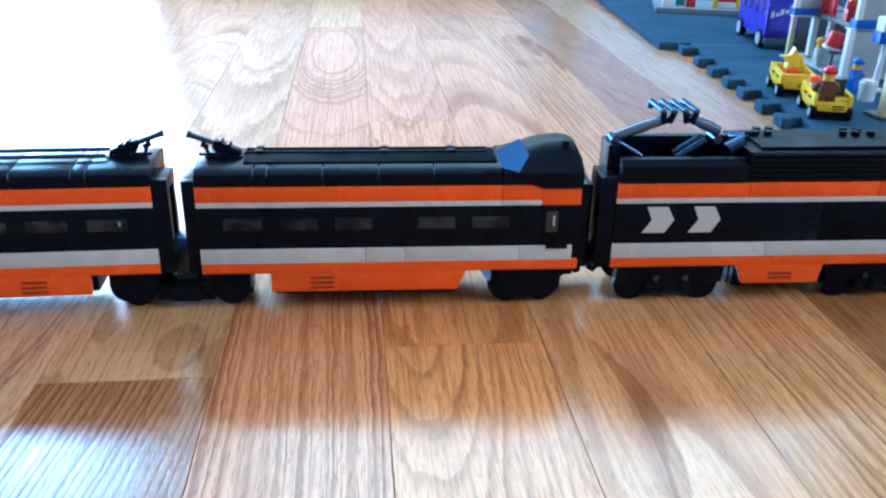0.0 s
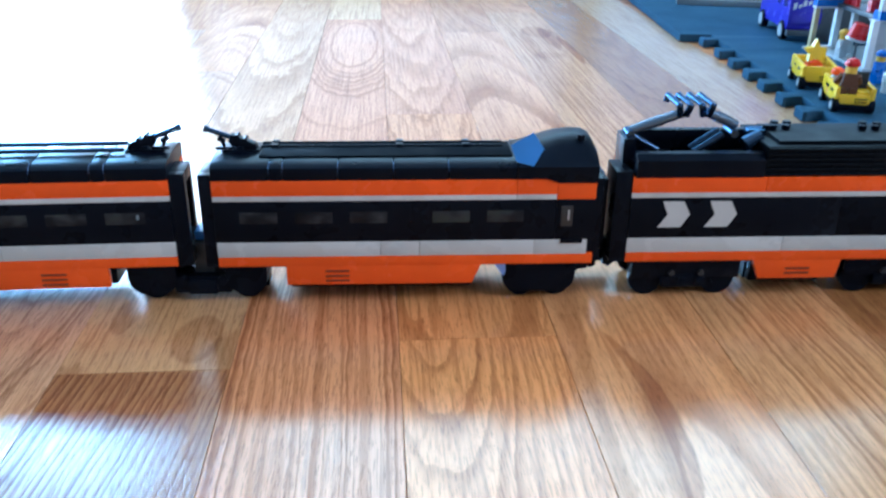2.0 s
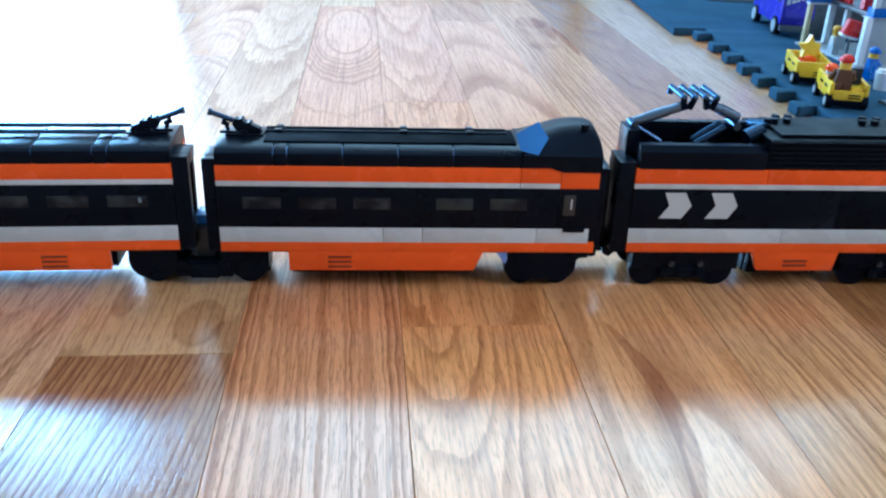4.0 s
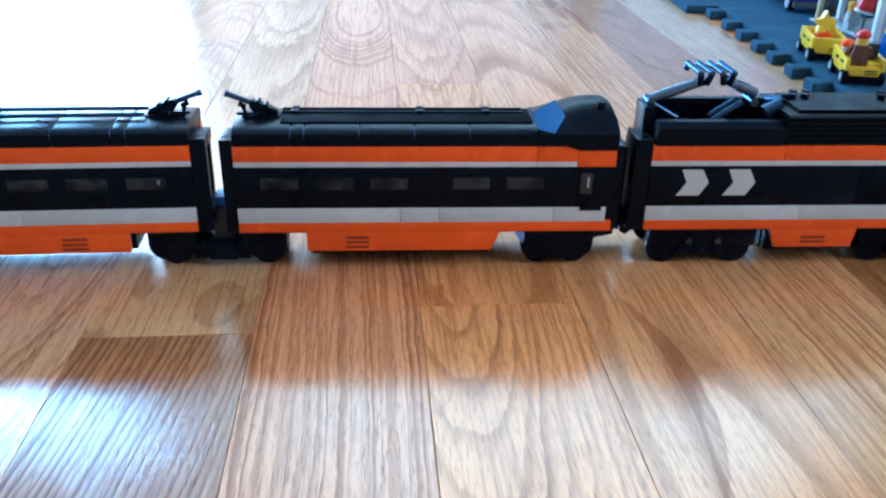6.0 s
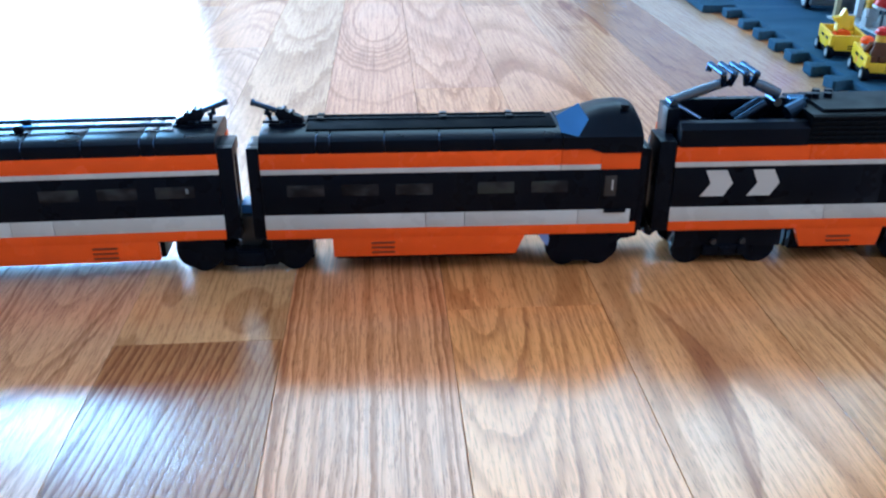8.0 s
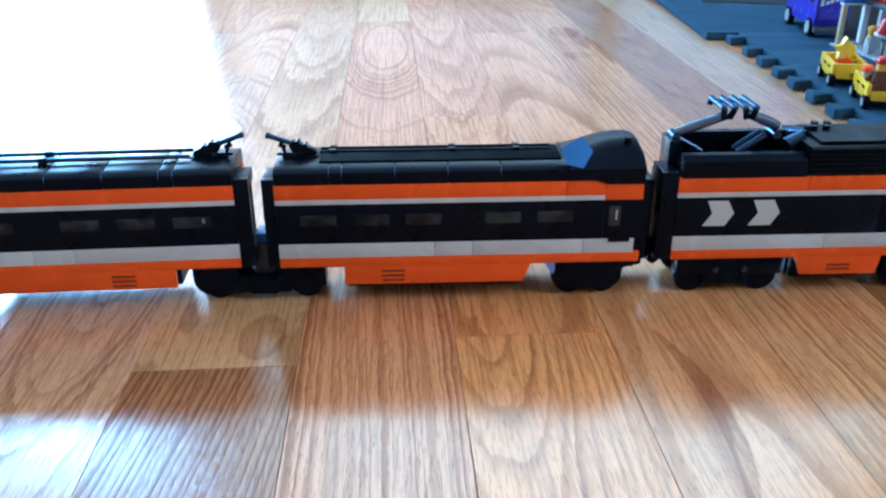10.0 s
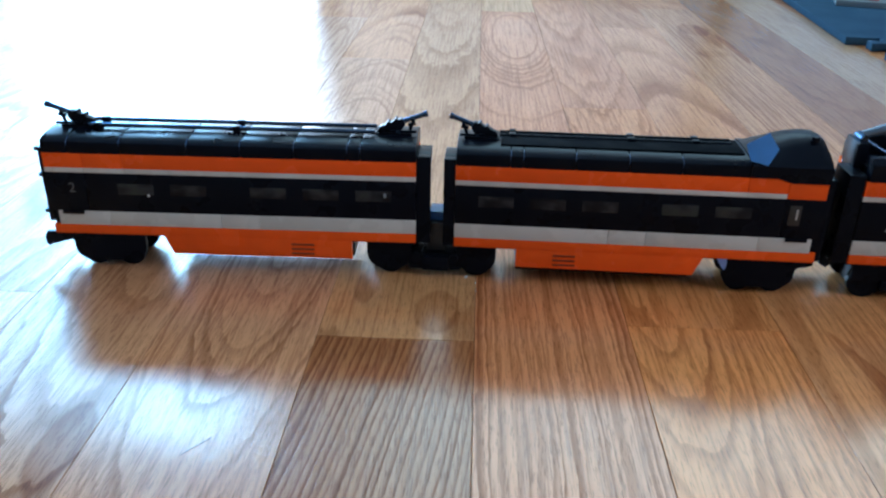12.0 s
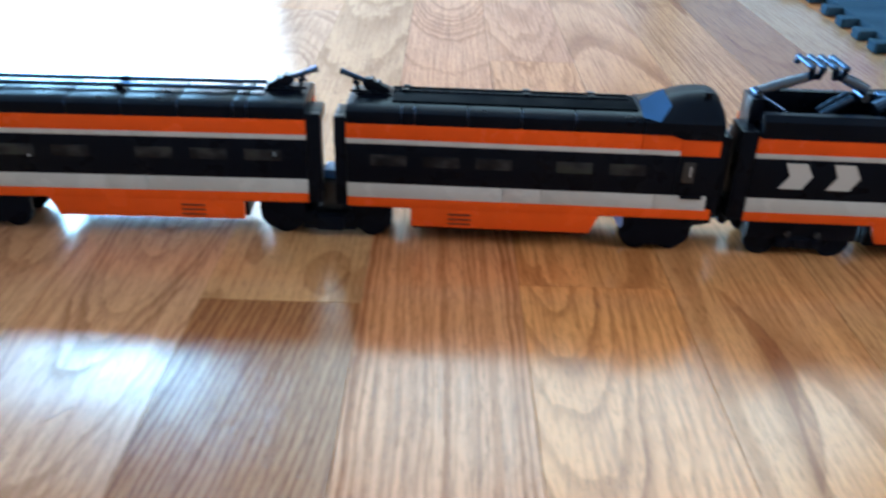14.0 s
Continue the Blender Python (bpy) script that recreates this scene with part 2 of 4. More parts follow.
        for at, dark_by in ((0.98, 0.8), (1.26, 0.6), (1.40, 0.85), (1.55, 0.8), (1.66, 0.65), (1.79, 0.75), (1.95, 0.85), (2.75, 0.8)):
            stops += [(at - 0.05, 0.0), (at, dark_by), (at + 0.085, 0.04)]
        knot = grey(mul(oval, 0.25), *[(at / 4, v) for at, v in stops])
        knot = mul(knot, grey(streak, (0.30, 0.6), (0.55, 1.0)))
        away = math_node(nt, "MINIMUM", mul(math_node(nt, "ABSOLUTE", dq), 1.9), 1.0)
        away = mul(mul(away, away), away)
        early = mixed(nt, "MIX", away, knot, early)
    dark_by = math_node(nt, "MINIMUM", mul(early, 1.25 * bold), 1.0)
    specks = mul(grey(pores, (0.37, 1.0), (0.47, 0.0)), add(mul(early, 0.40), 0.60))
    light = mixed(nt, "MIX", shade, (0.48, 0.190, 0.058), (0.92, 0.430, 0.160))
    light = mixed(nt, "MIX", red, light, (0.31, 0.112, 0.036))
    if tint:
        light = mixed(nt, "MIX", pale, light, tint)
    dark = mixed(nt, "MULTIPLY", 1.0, light, (0.48, 0.380, 0.300))
    colour = mixed(nt, "MIX", dark_by, light, dark)
    colour = mixed(nt, "MIX", mul(specks, 0.85), colour, mixed(nt, "MULTIPLY", 1.0, light, (0.30, 0.22, 0.17)))
    blot = noise_at(16, 4.5, 3.0)
    colour = mixed(nt, "MULTIPLY", 0.35, colour, ramp(nt, blot, [(0.30, (0.70, 0.56, 0.46)), (0.48, (0.96, 0.91, 0.86)), (0.66, (1, 1, 1))]))
    colour = mixed(nt, "MULTIPLY", 0.75, colour, ramp(nt, streak, [(0.36, (0.60, 0.49, 0.40)), (0.50, (0.93, 0.90, 0.87)), (0.60, (1, 1, 1))]))
    dull = sub(1.0, mul(dark_by, dulled))
    for ps, qs, a, c, bend, depth in stains:
        dq = sub(q, qs)
        ex = mul(add(sub(sub(p, ps), mul(mul(dq, dq), bend)), add(mul(warp, 0.012), mul(wob, 0.006))), 1 / a)
        ey = mul(dq, 1 / c)
        oval = add(math_node(nt, "SQRT", add(mul(ex, ex), mul(ey, ey))), mul(wob, 0.55))
        rim = ramp(nt, oval, [(0.0, (0.66, 0.52, 0.42)), (0.62, (0.60, 0.47, 0.37)), (0.84, (0.52, 0.39, 0.30)), (1.20, (1, 1, 1))])
        colour = mixed(nt, "MULTIPLY", depth, colour, rim)
        dull = mixed(nt, "MULTIPLY", 0.6 * depth, dull, rim)
    L(colour, b.inputs["Base Color"])
    b.inputs["Roughness"].default_value = 0.6
    b.inputs["Specular IOR Level"].default_value = 0.08
    L(mixed(nt, "MULTIPLY", 1.0, grey(pores, (0.34, 0.62), (0.47, 1.0)), dull), b.inputs["Coat Weight"])
    b.inputs["Coat IOR"].default_value = 1.85
    smear = noise_at(22, 18, 4.0, 0.65)
    L(grey(smear, (0.3, 0.12), (0.75, 0.23)), b.inputs["Coat Roughness"])
    height = add(sub(mul(pores, 0.40), mul(early, 0.10)), mul(noise_at(30, 11, 2.0), 0.8))
    bp = bump(nt, b, height, 0.24, 0.0010)
    L(bp.outputs[0], b.inputs["Coat Normal"])
    return m


OAK = oak("oak_strip_floor")
# boards with a figure of their own: (strip, near end, far end) -> colour and material
# HONEY joins strip 1's own warm tone with the orange reflected from the train
CREAM, HONEY, ROSE, GREYED = (0.86, 0.52, 0.23), (0.97, 0.380, 0.090), (0.84, 0.350, 0.145), (0.74, 0.46, 0.215)


def own_board(strip, a, b, shade, red, name, figure_at, spacing, stains=(), eye=None, **more):
    mid = (a + b) / 2
    across, along, stretch = figure_at
    m = oak(name, (across, along - mid, stretch), spacing, eye=None if eye is None else eye - mid, stains=[(ps, qs - mid, hw, hl, *(rest or (0.0, 1.0))) for ps, qs, hw, hl, *rest in stains], **more)
    return (strip, a, b), ((shade, 0.5, red, 0.5), m)


OWN = dict([
    own_board(-1, -0.62, -0.0725, 0.45, 0.50, "oak_dark_straight_grain", (0.30, 0.0, 0.01), 0.0041, tilt=0.11, jag=0.45, bold=1.4, dulled=0.6),
    own_board(-1, -0.0725, 1.30, 0.60, 0.0, "oak_pale_grey_arches", (-0.004, 1.42, 0.085), 0.0125, [(-0.024, -0.010, 0.0085, 0.024, 0.0, 0.55), (0.024, -0.040, 0.0165, 0.028, 0.0, 0.6)], jag=2.2, tint=GREYED, pale=0.45, bold=1.0, dulled=0.55),
    own_board(0, -0.62, 0.985, 0.95, 0.03, "oak_board_with_eye", (-0.10, 0.2, 0.03), 0.0052, eye=0.795, bold=1.05, tint=ROSE, pale=0.7),
    own_board(0, 0.985, 1.55, 0.95, 0.0, "oak_plain_cream", (0.12, 0.5, 0.05), 0.011, tint=CREAM, pale=0.8, bold=0.5),
    own_board(1, -0.62, -0.048, 0.95, 0.05, "oak_honey_offset_arches", (-0.026, 0.20, 0.11), 0.0050, jag=0.8, bold=0.85, dulled=0.35, tint=HONEY, pale=0.55),
    own_board(1, -0.048, 0.4135, 0.85, 0.06, "oak_amber_curly", (-0.006, 0.80, 0.10), 0.0085, jag=1.5, tint=HONEY, pale=0.35),
    own_board(1, 0.4135, 1.22, 0.90, 0.04, "oak_rosy_arches", (-0.004, 1.50, 0.075), 0.0090, jag=1.3, bold=0.8, tint=ROSE, pale=0.55),
    own_board(2, -0.52, 0.87, 0.95, 0.04, "oak_wide_arches", (-0.006, -0.36, 0.105), 0.0220, [(-0.005, -0.130, 0.0058, 0.085, -2.0, 0.75)], tilt=-0.030, jag=0.35, bold=1.0, dulled=0.4),
    own_board(3, -0.70, 1.05, 0.80, 0.10, "oak_board_with_dark_burl", (-0.090, 0.80, 0.030), 0.0064, [(0.012, 0.870, 0.026, 0.050, 0.0, 0.65), (0.024, 0.820, 0.012, 0.090, 0.0, 0.75), (-0.016, 0.770, 0.010, 0.110, 0.6, 0.45), (0.000, 0.700, 0.026, 0.022, 0.0, 0.45), (0.038, 0.740, 0.006, 0.110, 0.0, 1.0)], tilt=-0.02, bold=0.95, tint=CREAM, pale=0.3),
    own_board(4, -0.40, 1.35, 0.50, 0.05, "oak_brown_arches", (0.010, 1.9, 0.07), 0.0095, bold=0.6, tint=(0.42, 0.190, 0.055), pale=0.8),
    own_board(5, -0.30, 1.45, 0.95, 0.0, "oak_plain_pale", (-0.14, 0.4, 0.03), 0.0110, tint=(0.62, 0.42, 0.25), pale=0.9, bold=0.4),
    own_board(-2, -0.62, 0.62, 0.75, 0.04, "oak_brown_bowls", (0.004, 0.10, 0.16), 0.0068, tilt=0.02, jag=1.0, tint=(0.74, 0.44, 0.27), pale=0.5, bold=0.9),
    own_board(-3, -0.58, 0.90, 0.85, 0.05, "oak_blotched", (0.020, 0.70, 0.09), 0.0075, [(0.033, -0.178, 0.013, 0.036, 0.0, 0.8)], jag=1.3, tint=(0.66, 0.42, 0.27), pale=0.5),
])


def foam():
    m, nt, b = nodes_of("slate_foam_mat")
    tc = N(nt, "ShaderNodeTexCoord")
    fine = N(nt, "ShaderNodeTexNoise", Scale=420.0, Detail=3.0)
    big = N(nt, "ShaderNodeTexNoise", Scale=14.0, Detail=4.0)
    for n in (fine, big):
        nt.links.new(tc.outputs["Object"], n.inputs["Vector"])
    col = ramp(nt, big.outputs[0], [(0.3, (0.033, 0.078, 0.132)), (0.7, (0.051, 0.108, 0.178))])
    nt.links.new(mixed(nt, "MULTIPLY", 0.5, col, ramp(nt, fine.outputs[0], [(0.35, (0.6, 0.6, 0.6)), (0.6, (1, 1, 1))])), b.inputs["Base Color"])
    b.inputs["Roughness"].default_value = 0.7
    b.inputs["Specular IOR Level"].default_value = 0.04
    bump(nt, b, fine.outputs[0], 0.5, 0.0008)
    return m


FOAM = foam()


def paint(name, colour, rough=0.6):
    m, nt, b = nodes_of(name)
    tc = N(nt, "ShaderNodeTexCoord")
    n = N(nt, "ShaderNodeTexNoise", Scale=3.0, Detail=6.0)
    nt.links.new(tc.outputs["Object"], n.inputs["Vector"])
    nt.links.new(ramp(nt, n.outputs[0], [(0.3, tuple(c * 0.94 for c in colour)), (0.7, colour)]), b.inputs["Base Color"])
    b.inputs["Roughness"].default_value = rough
    bump(nt, b, n.outputs[0], 0.1, 0.004)
    return m


WALL = paint("wall_paint", (0.26, 0.24, 0.215))
CEIL = paint("ceiling_paint", (0.90, 0.88, 0.85), 0.8)
TRIM = paint("white_trim_paint", (0.80, 0.80, 0.78), 0.35)
GAPS = paint("dark_subfloor", (0.05, 0.03, 0.02), 0.9)


# ---------------------------------------------------------------- mesh helpers
def add_box(bm, x0, x1, y0, y1, z0, z1, bevel=0.0):
    x0, x1 = min(x0, x1), max(x0, x1)
    made = bmesh.ops.create_cube(bm, size=1, matrix=Matrix.Translation(((x0 + x1) / 2, (y0 + y1) / 2, (z0 + z1) / 2)) @ Matrix.Diagonal((x1 - x0, y1 - y0, z1 - z0, 1)))
    if bevel:
        edges = list({e for v in made["verts"] for e in v.link_edges})
        bmesh.ops.bevel(bm, geom=edges, offset=bevel, segments=2, profile=0.6, affect="EDGES")


def add_prism(bm, outline, axis, a, b, bevel=0.0):
    """Extrude a closed outline along an axis from a to b. axis 0: outline in y, z; 1: in x, z; 2: in x, y."""
    def spot(u, v, w):
        return ((w, u, v), (u, w, v), (u, v, w))[axis]
    lo = [bm.verts.new(spot(u, v, a)) for u, v in outline]
    hi = [bm.verts.new(spot(u, v, b)) for u, v in outline]
    n = len(outline)
    faces = [bm.faces.new(lo), bm.faces.new(hi)]
    faces += [bm.faces.new((lo[k], lo[(k + 1) % n], hi[(k + 1) % n], hi[k])) for k in range(n)]
    bmesh.ops.recalc_face_normals(bm, faces=faces)
    if bevel:
        edges = list(set(faces[0].edges) | set(faces[1].edges))
        bmesh.ops.bevel(bm, geom=edges, offset=bevel, segments=2, profile=0.6, affect="EDGES")


def add_rod(bm, a, b, r, r2=None, sides=16):
    a, b = Vector(a), Vector(b)
    turn = (b - a).to_track_quat("Z", "Y").to_matrix().to_4x4()
    m = Matrix.Translation((a + b) / 2) @ turn
    bmesh.ops.create_cone(bm, cap_ends=True, segments=sides, radius1=r, radius2=r if r2 is None else r2, depth=(b - a).length, matrix=m)


def add_ball(bm, c, r, sx=1, sy=1, sz=1):
    bmesh.ops.create_uvsphere(bm, u_segments=14, v_segments=9, radius=r, matrix=Matrix.Translation(c) @ Matrix.Diagonal((sx, sy, sz, 1)))


def part(name, bm, material, parent=None, label="", smooth=True):
    me = bpy.data.meshes.new(name)
    bmesh.ops.recalc_face_normals(bm, faces=bm.faces)
    bm.to_mesh(me)
    bm.free()
    me.materials.append(material)
    if smooth:
        for f in me.polygons:
            f.use_smooth = True
        me.set_sharp_from_angle(angle=radians(35))
    ob = new(name, me)
    if parent:
        ob.parent = parent
    if label:
        tagged(ob, label)
    return ob


def box(name, parent, material, x0, x1, y0, y1, z0, z1, bevel=0.0, label=""):
    bm = bmesh.new()
    add_box(bm, x0, x1, y0, y1, z0, z1, bevel)
    return part(name, bm, material, parent, label)


def rod(name, parent, material, a, b, r, label=""):
    bm = bmesh.new()
    add_rod(bm, a, b, r)
    return part(name, bm, material, parent, label)


def prism(name, parent, material, outline, axis, a, b, bevel=0.0, label=""):
    bm = bmesh.new()
    add_prism(bm, outline, axis, a, b, bevel)
    return part(name, bm, material, parent, label)


def empty(name, m, label, category, group=""):
    ob = new(name)
    ob.empty_display_size = 0.01
    ob.matrix_world = m
    return tagged(ob, label, category, group)


def lettering(text, size, parent, material, m, name):
    cu = bpy.data.curves.new(name, "FONT")
    cu.body, cu.size, cu.extrude = text, size, 0.00015
    cu.align_x, cu.align_y = "CENTER", "CENTER"
    tmp = bpy.data.objects.new("tmp", cu)
    me = bpy.data.meshes.new_from_object(tmp)
    bpy.data.objects.remove(tmp)
    me.materials.clear()
    me.materials.append(material)
    ob = new(name, me)
    ob.parent = parent
    ob.matrix_local = m
    return ob


# ---------------------------------------------------------------- room
def wall_with_holes(name, x0, x1, y0, y1, holes, material, label):
    """A wall along x with openings (x0, x1, z0, z1), built of blocks that butt end to end."""
    bm = bmesh.new()
    cuts = sorted({x0, x1, *(h[0] for h in holes), *(h[1] for h in holes)})
    for a, b in zip(cuts, cuts[1:]):
        at = 0.0
        for _, _, lo, hi in sorted((h for h in holes if h[0] <= a and h[1] >= b), key=lambda h: h[2]):
            if lo > at:
                add_box(bm, a, b, y0, y1, at, lo)
            at = hi
        add_box(bm, a, b, y0, y1, at, HIGH)
    return tagged(part(name, bm, material, smooth=False), label, "wall", kind="structure")


wall_with_holes("wall_north", WEST, EAST, NORTH, NORTH + 0.14, [DOOR, SIDE, LOW_WINDOW, HIGH_WINDOW, UPPER_FILL_WINDOW], WALL, "plain painted interior wall")
wall_with_holes("wall_south", WEST, EAST, SOUTH - 0.14, SOUTH, [], WALL, "plain painted interior wall")
tagged(box("wall_west", None, WALL, WEST - 0.14, WEST, SOUTH - 0.14, NORTH + 0.14, 0, HIGH), "plain painted interior wall", "wall", kind="structure")
bm = bmesh.new()
for a, b, lo, hi in ((SOUTH - 0.14, EAST_FILL_WINDOW[0], 0, HIGH), (EAST_FILL_WINDOW[1], NORTH + 0.14, 0, HIGH), (*EAST_FILL_WINDOW[:2], 0, EAST_FILL_WINDOW[2]), (*EAST_FILL_WINDOW[:2], EAST_FILL_WINDOW[3], HIGH)):
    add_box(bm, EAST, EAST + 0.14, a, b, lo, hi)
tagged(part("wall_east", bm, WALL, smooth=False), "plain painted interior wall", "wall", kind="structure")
tagged(box("ceiling", None, CEIL, WEST - 0.14, EAST + 0.14, SOUTH - 0.14, NORTH + 0.14, HIGH, HIGH + 0.1), "plain white ceiling", "ceiling", kind="structure")


def window_unit(name, x0, x1, z0, z1, y, mullions, label, w=0.05):
    top = empty(name, Matrix.Translation(((x0 + x1) / 2, y, z0)), label, "window")
    tagged(top, kind="structure")
    cx = (x0 + x1) / 2
    for a, b, c, d in [(x0, x0 + w, z0, z1), (x1 - w, x1, z0, z1), (x0 + w, x1 - w, z0, z0 + w), (x0 + w, x1 - w, z1 - w, z1)] + [(m - 0.03, m + 0.03, z0 + w, z1 - w) for m in mullions]:
        box("window_frame", top, TRIM, a - cx, b - cx, -0.03, 0.03, c - z0, d - z0, 0.004)
    return top


# frame of the unseen east window that was added for fill
w3 = empty("fill_window_3", pose(EAST + 0.05, EAST_FILL_WINDOW[0], EAST_FILL_WINDOW[2]), "unseen white-framed window added in the east wall for fill light", "window")
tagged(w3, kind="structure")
wide, tall = EAST_FILL_WINDOW[1] - EAST_FILL_WINDOW[0], EAST_FILL_WINDOW[3] - EAST_FILL_WINDOW[2]
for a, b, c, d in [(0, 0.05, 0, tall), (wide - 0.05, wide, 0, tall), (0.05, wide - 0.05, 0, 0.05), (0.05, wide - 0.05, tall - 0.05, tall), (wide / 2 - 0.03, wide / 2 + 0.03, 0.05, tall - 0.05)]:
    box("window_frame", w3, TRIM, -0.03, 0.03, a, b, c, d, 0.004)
window_unit("door_1", *DOOR, NORTH + 0.05, [-1.62], "white-framed glass patio door letting in daylight", 0.022)
window_unit("window_1", *SIDE, NORTH + 0.05, [], "low white-framed side light beside the door", 0.022)
window_unit("window_4", *LOW_WINDOW, NORTH + 0.05, [0.70], "white-framed low glazing in the wall")
window_unit("window_2", *HIGH_WINDOW, NORTH + 0.05, [], "long white-framed high window in the wall")
window_unit("fill_window_5", *UPPER_FILL_WINDOW, NORTH + 0.05, [0.70], "white-framed clerestory window under the ceiling")


# ---------------------------------------------------------------- train
# heights of the coloured rows, one toy brick being 9.6 mm
Z_SKIRT, Z_SILL, Z_WHITE, Z_BAND, Z_STRIPE, Z_ORANGE, Z_EAVES = 0.0128, 0.0254, 0.0317, 0.0413, 0.0670, 0.0702, 0.0797
DEEP = 0.048
ROOF_LINE = [(0.0, 0.0797), (-0.0004, 0.0820), (0.0002, 0.0868), (0.0022, 0.0884), (0.0080, 0.0897), (0.0190, 0.0905)]
ROOF_LINE = ROOF_LINE + [(DEEP - y, z) for y, z in reversed(ROOF_LINE)]


def portal(parent, x0, s, wide=0.0085, solid=False):
    """Gangway frame at the end of a carriage: near post, cap and far post."""
    bm = bmesh.new()
    x1 = x0 - s * wide
    add_box(bm, x0, x1, 0.0006, 0.0240 if solid else 0.0062, 0.0254, 0.0832, 0.0005)
    if not solid:
        add_box(bm, x0, x1, 0.0063, 0.0240, 0.0760, 0.0832, 0.0005)
        add_box(bm, x0, x1, 0.0063, 0.0410, 0.0254, 0.0340, 0.0005)
    add_box(bm, x0, x0 - s * 0.0040, 0.0420, 0.0474, 0.0254, 0.0710, 0.0005)
    return part("gangway_frame", bm, BLACK, parent, "black gangway frame")


def stripe(parent, name, material, s, k, cuts, z0, z1, proud=0.0):
    """One coloured row on both sides of a body, broken at the joints between its bricks."""
    for a, b in zip(cuts, cuts[1:]):
        box(name, parent, material, s * k * (a + 0.00013), s * k * (b - 0.00013), -proud, 0.008, z0, z1, 0.00018)
        box(name, parent, material, s * k * (a + 0.00013), s * k * (b - 0.00013), DEEP - 0.008, DEEP + proud, z0, z1, 0.00018)


def wheel(parent, x, y0, y1, r=0.0092):
    bm = bmesh.new()
    add_rod(bm, (x, y0, r), (x, y1, r), r, sides=28)
    add_rod(bm, (x, y0 - 0.0008, r), (x, y0 + 0.0006, r), r * 0.45, sides=16)
    return part("wheel", bm, BLACK, parent)


def lever(parent, x, s):
    """Roof fitting: a ridged clip that holds a slanting bar out over the end of the carriage."""
    box("foot_plate", parent, BLACK, x + s * 0.0040, x + s * 0.0260, 0.0195, 0.0285, 0.0895, 0.0918, 0.0004)
    # clip: a sloping block with two knuckles on its back
    slope = [(0.0080, 0.0968), (0.0098, 0.1006), (0.0130, 0.0998), (0.0235, 0.0950), (0.0250, 0.0920), (0.0110, 0.0920)]
    prism("clip", parent, BLACK, [(x + s * u, z) for u, z in slope], 1, 0.0212, 0.0268, 0.0004)
    for u, z in ((0.0135, 0.0994), (0.0180, 0.0973)):
        rod("knuckle", parent, BLACK, (x + s * u, 0.0208, z), (x + s * u, 0.0272, z), 0.0013)
    bm = bmesh.new()
    add_rod(bm, (x + s * 0.0105, 0.024, 0.0980), (x - s * 0.0050, 0.024, 0.1038), 0.0016)
    add_rod(bm, (x - s * 0.0035, 0.024, 0.10325), (x - s * 0.0055, 0.024, 0.1040), 0.0020)
    part("bar", bm, ROD, parent)
    bm = bmesh.new()
    add_rod(bm, (x + s * 0.0030, 0.024, 0.0995), (x + s * 0.0055, 0.024, 0.0922), 0.0011)
    add_rod(bm, (x + s * 0.0018, 0.024, 0.0975), (x + s * 0.0062, 0.024, 0.0962), 0.0013)
    part("peg", bm, BLACK, parent)
    rod("pivot", parent, ROD, (x + s * 0.0120, 0.0190, 0.0932), (x + s * 0.0120, 0.0290, 0.0932), 0.0013)
    rod("foot_bar", parent, BLACK, (x + s * 0.001, 0.0205, 0.0928), (x + s * 0.017, 0.0205, 0.0928), 0.0009)


def dome(parent):
    """Raised equipment housing over the door end of the roof."""
    stations = [(0.1765, 0.0906), (0.1850, 0.0950), (0.1930, 0.0985), (0.2010, 0.1008), (0.2100, 0.1018), (0.2170, 0.1014), (0.2208, 0.0995), (0.2236, 0.0945)]
    bm = bmesh.new()
    loops = []
    for x, h in stations:
        low = 0.0774 if x > 0.199 else 0.0800
        half = [(-0.0006, low), (-0.0006, 0.0872), (0.0025, 0.0895), (0.0085, 0.0898 + (h - 0.0898) * 0.62), (0.0150, 0.0898 + (h - 0.0898) * 0.94), (0.0200, h)]
        loops.append([bm.verts.new((x, y, z)) for y, z in half + [(DEEP - y, z) for y, z in reversed(half)]])
    for a, b in zip(loops, loops[1:]):
        for k in range(len(a) - 1):
            bm.faces.new((a[k], a[k + 1], b[k + 1], b[k]))
    bm.faces.new(loops[0])
    bm.faces.new(loops[-1])
    part("roof_housing", bm, ROOF, parent, "raised rounded black roof housing")
    bm = bmesh.new()
    add_rod(bm, (0.2140, 0.0120, 0.1000), (0.2140, 0.0120, 0.1030), 0.0024)
    part("roof_stud", bm, BLACK, parent)


def bogie_frame(parent, s, k, a, b):
    """Side frame over a pair of wheels, rounded at its lower corners."""
    r = 0.0095
    out = [(a, Z_SILL), (a, 0.0150)]
    out += [(a + r - r * math.cos(t), 0.0145 - r * math.sin(t)) for t in (0.3, 0.7, 1.1, 1.5)]
    out += [(b - r + r * math.sin(t), 0.0145 - r * math.cos(t)) for t in (0.07, 0.45, 0.85, 1.25)]
    out += [(b, 0.0150), (b, Z_SILL)]
    out = [(s * k * x, z) for x, z in out]
    for y0 in (0.0035, DEEP - 0.0075):
        prism("bogie_side", parent, BLACK, out, 1, y0, y0 + 0.004, 0.0004)
    box("bogie_beam", parent, BLACK, s * k * (a + 0.004), s * k * (b - 0.004), 0.010, DEEP - 0.010, 0.0150, 0.0250, 0.0005)


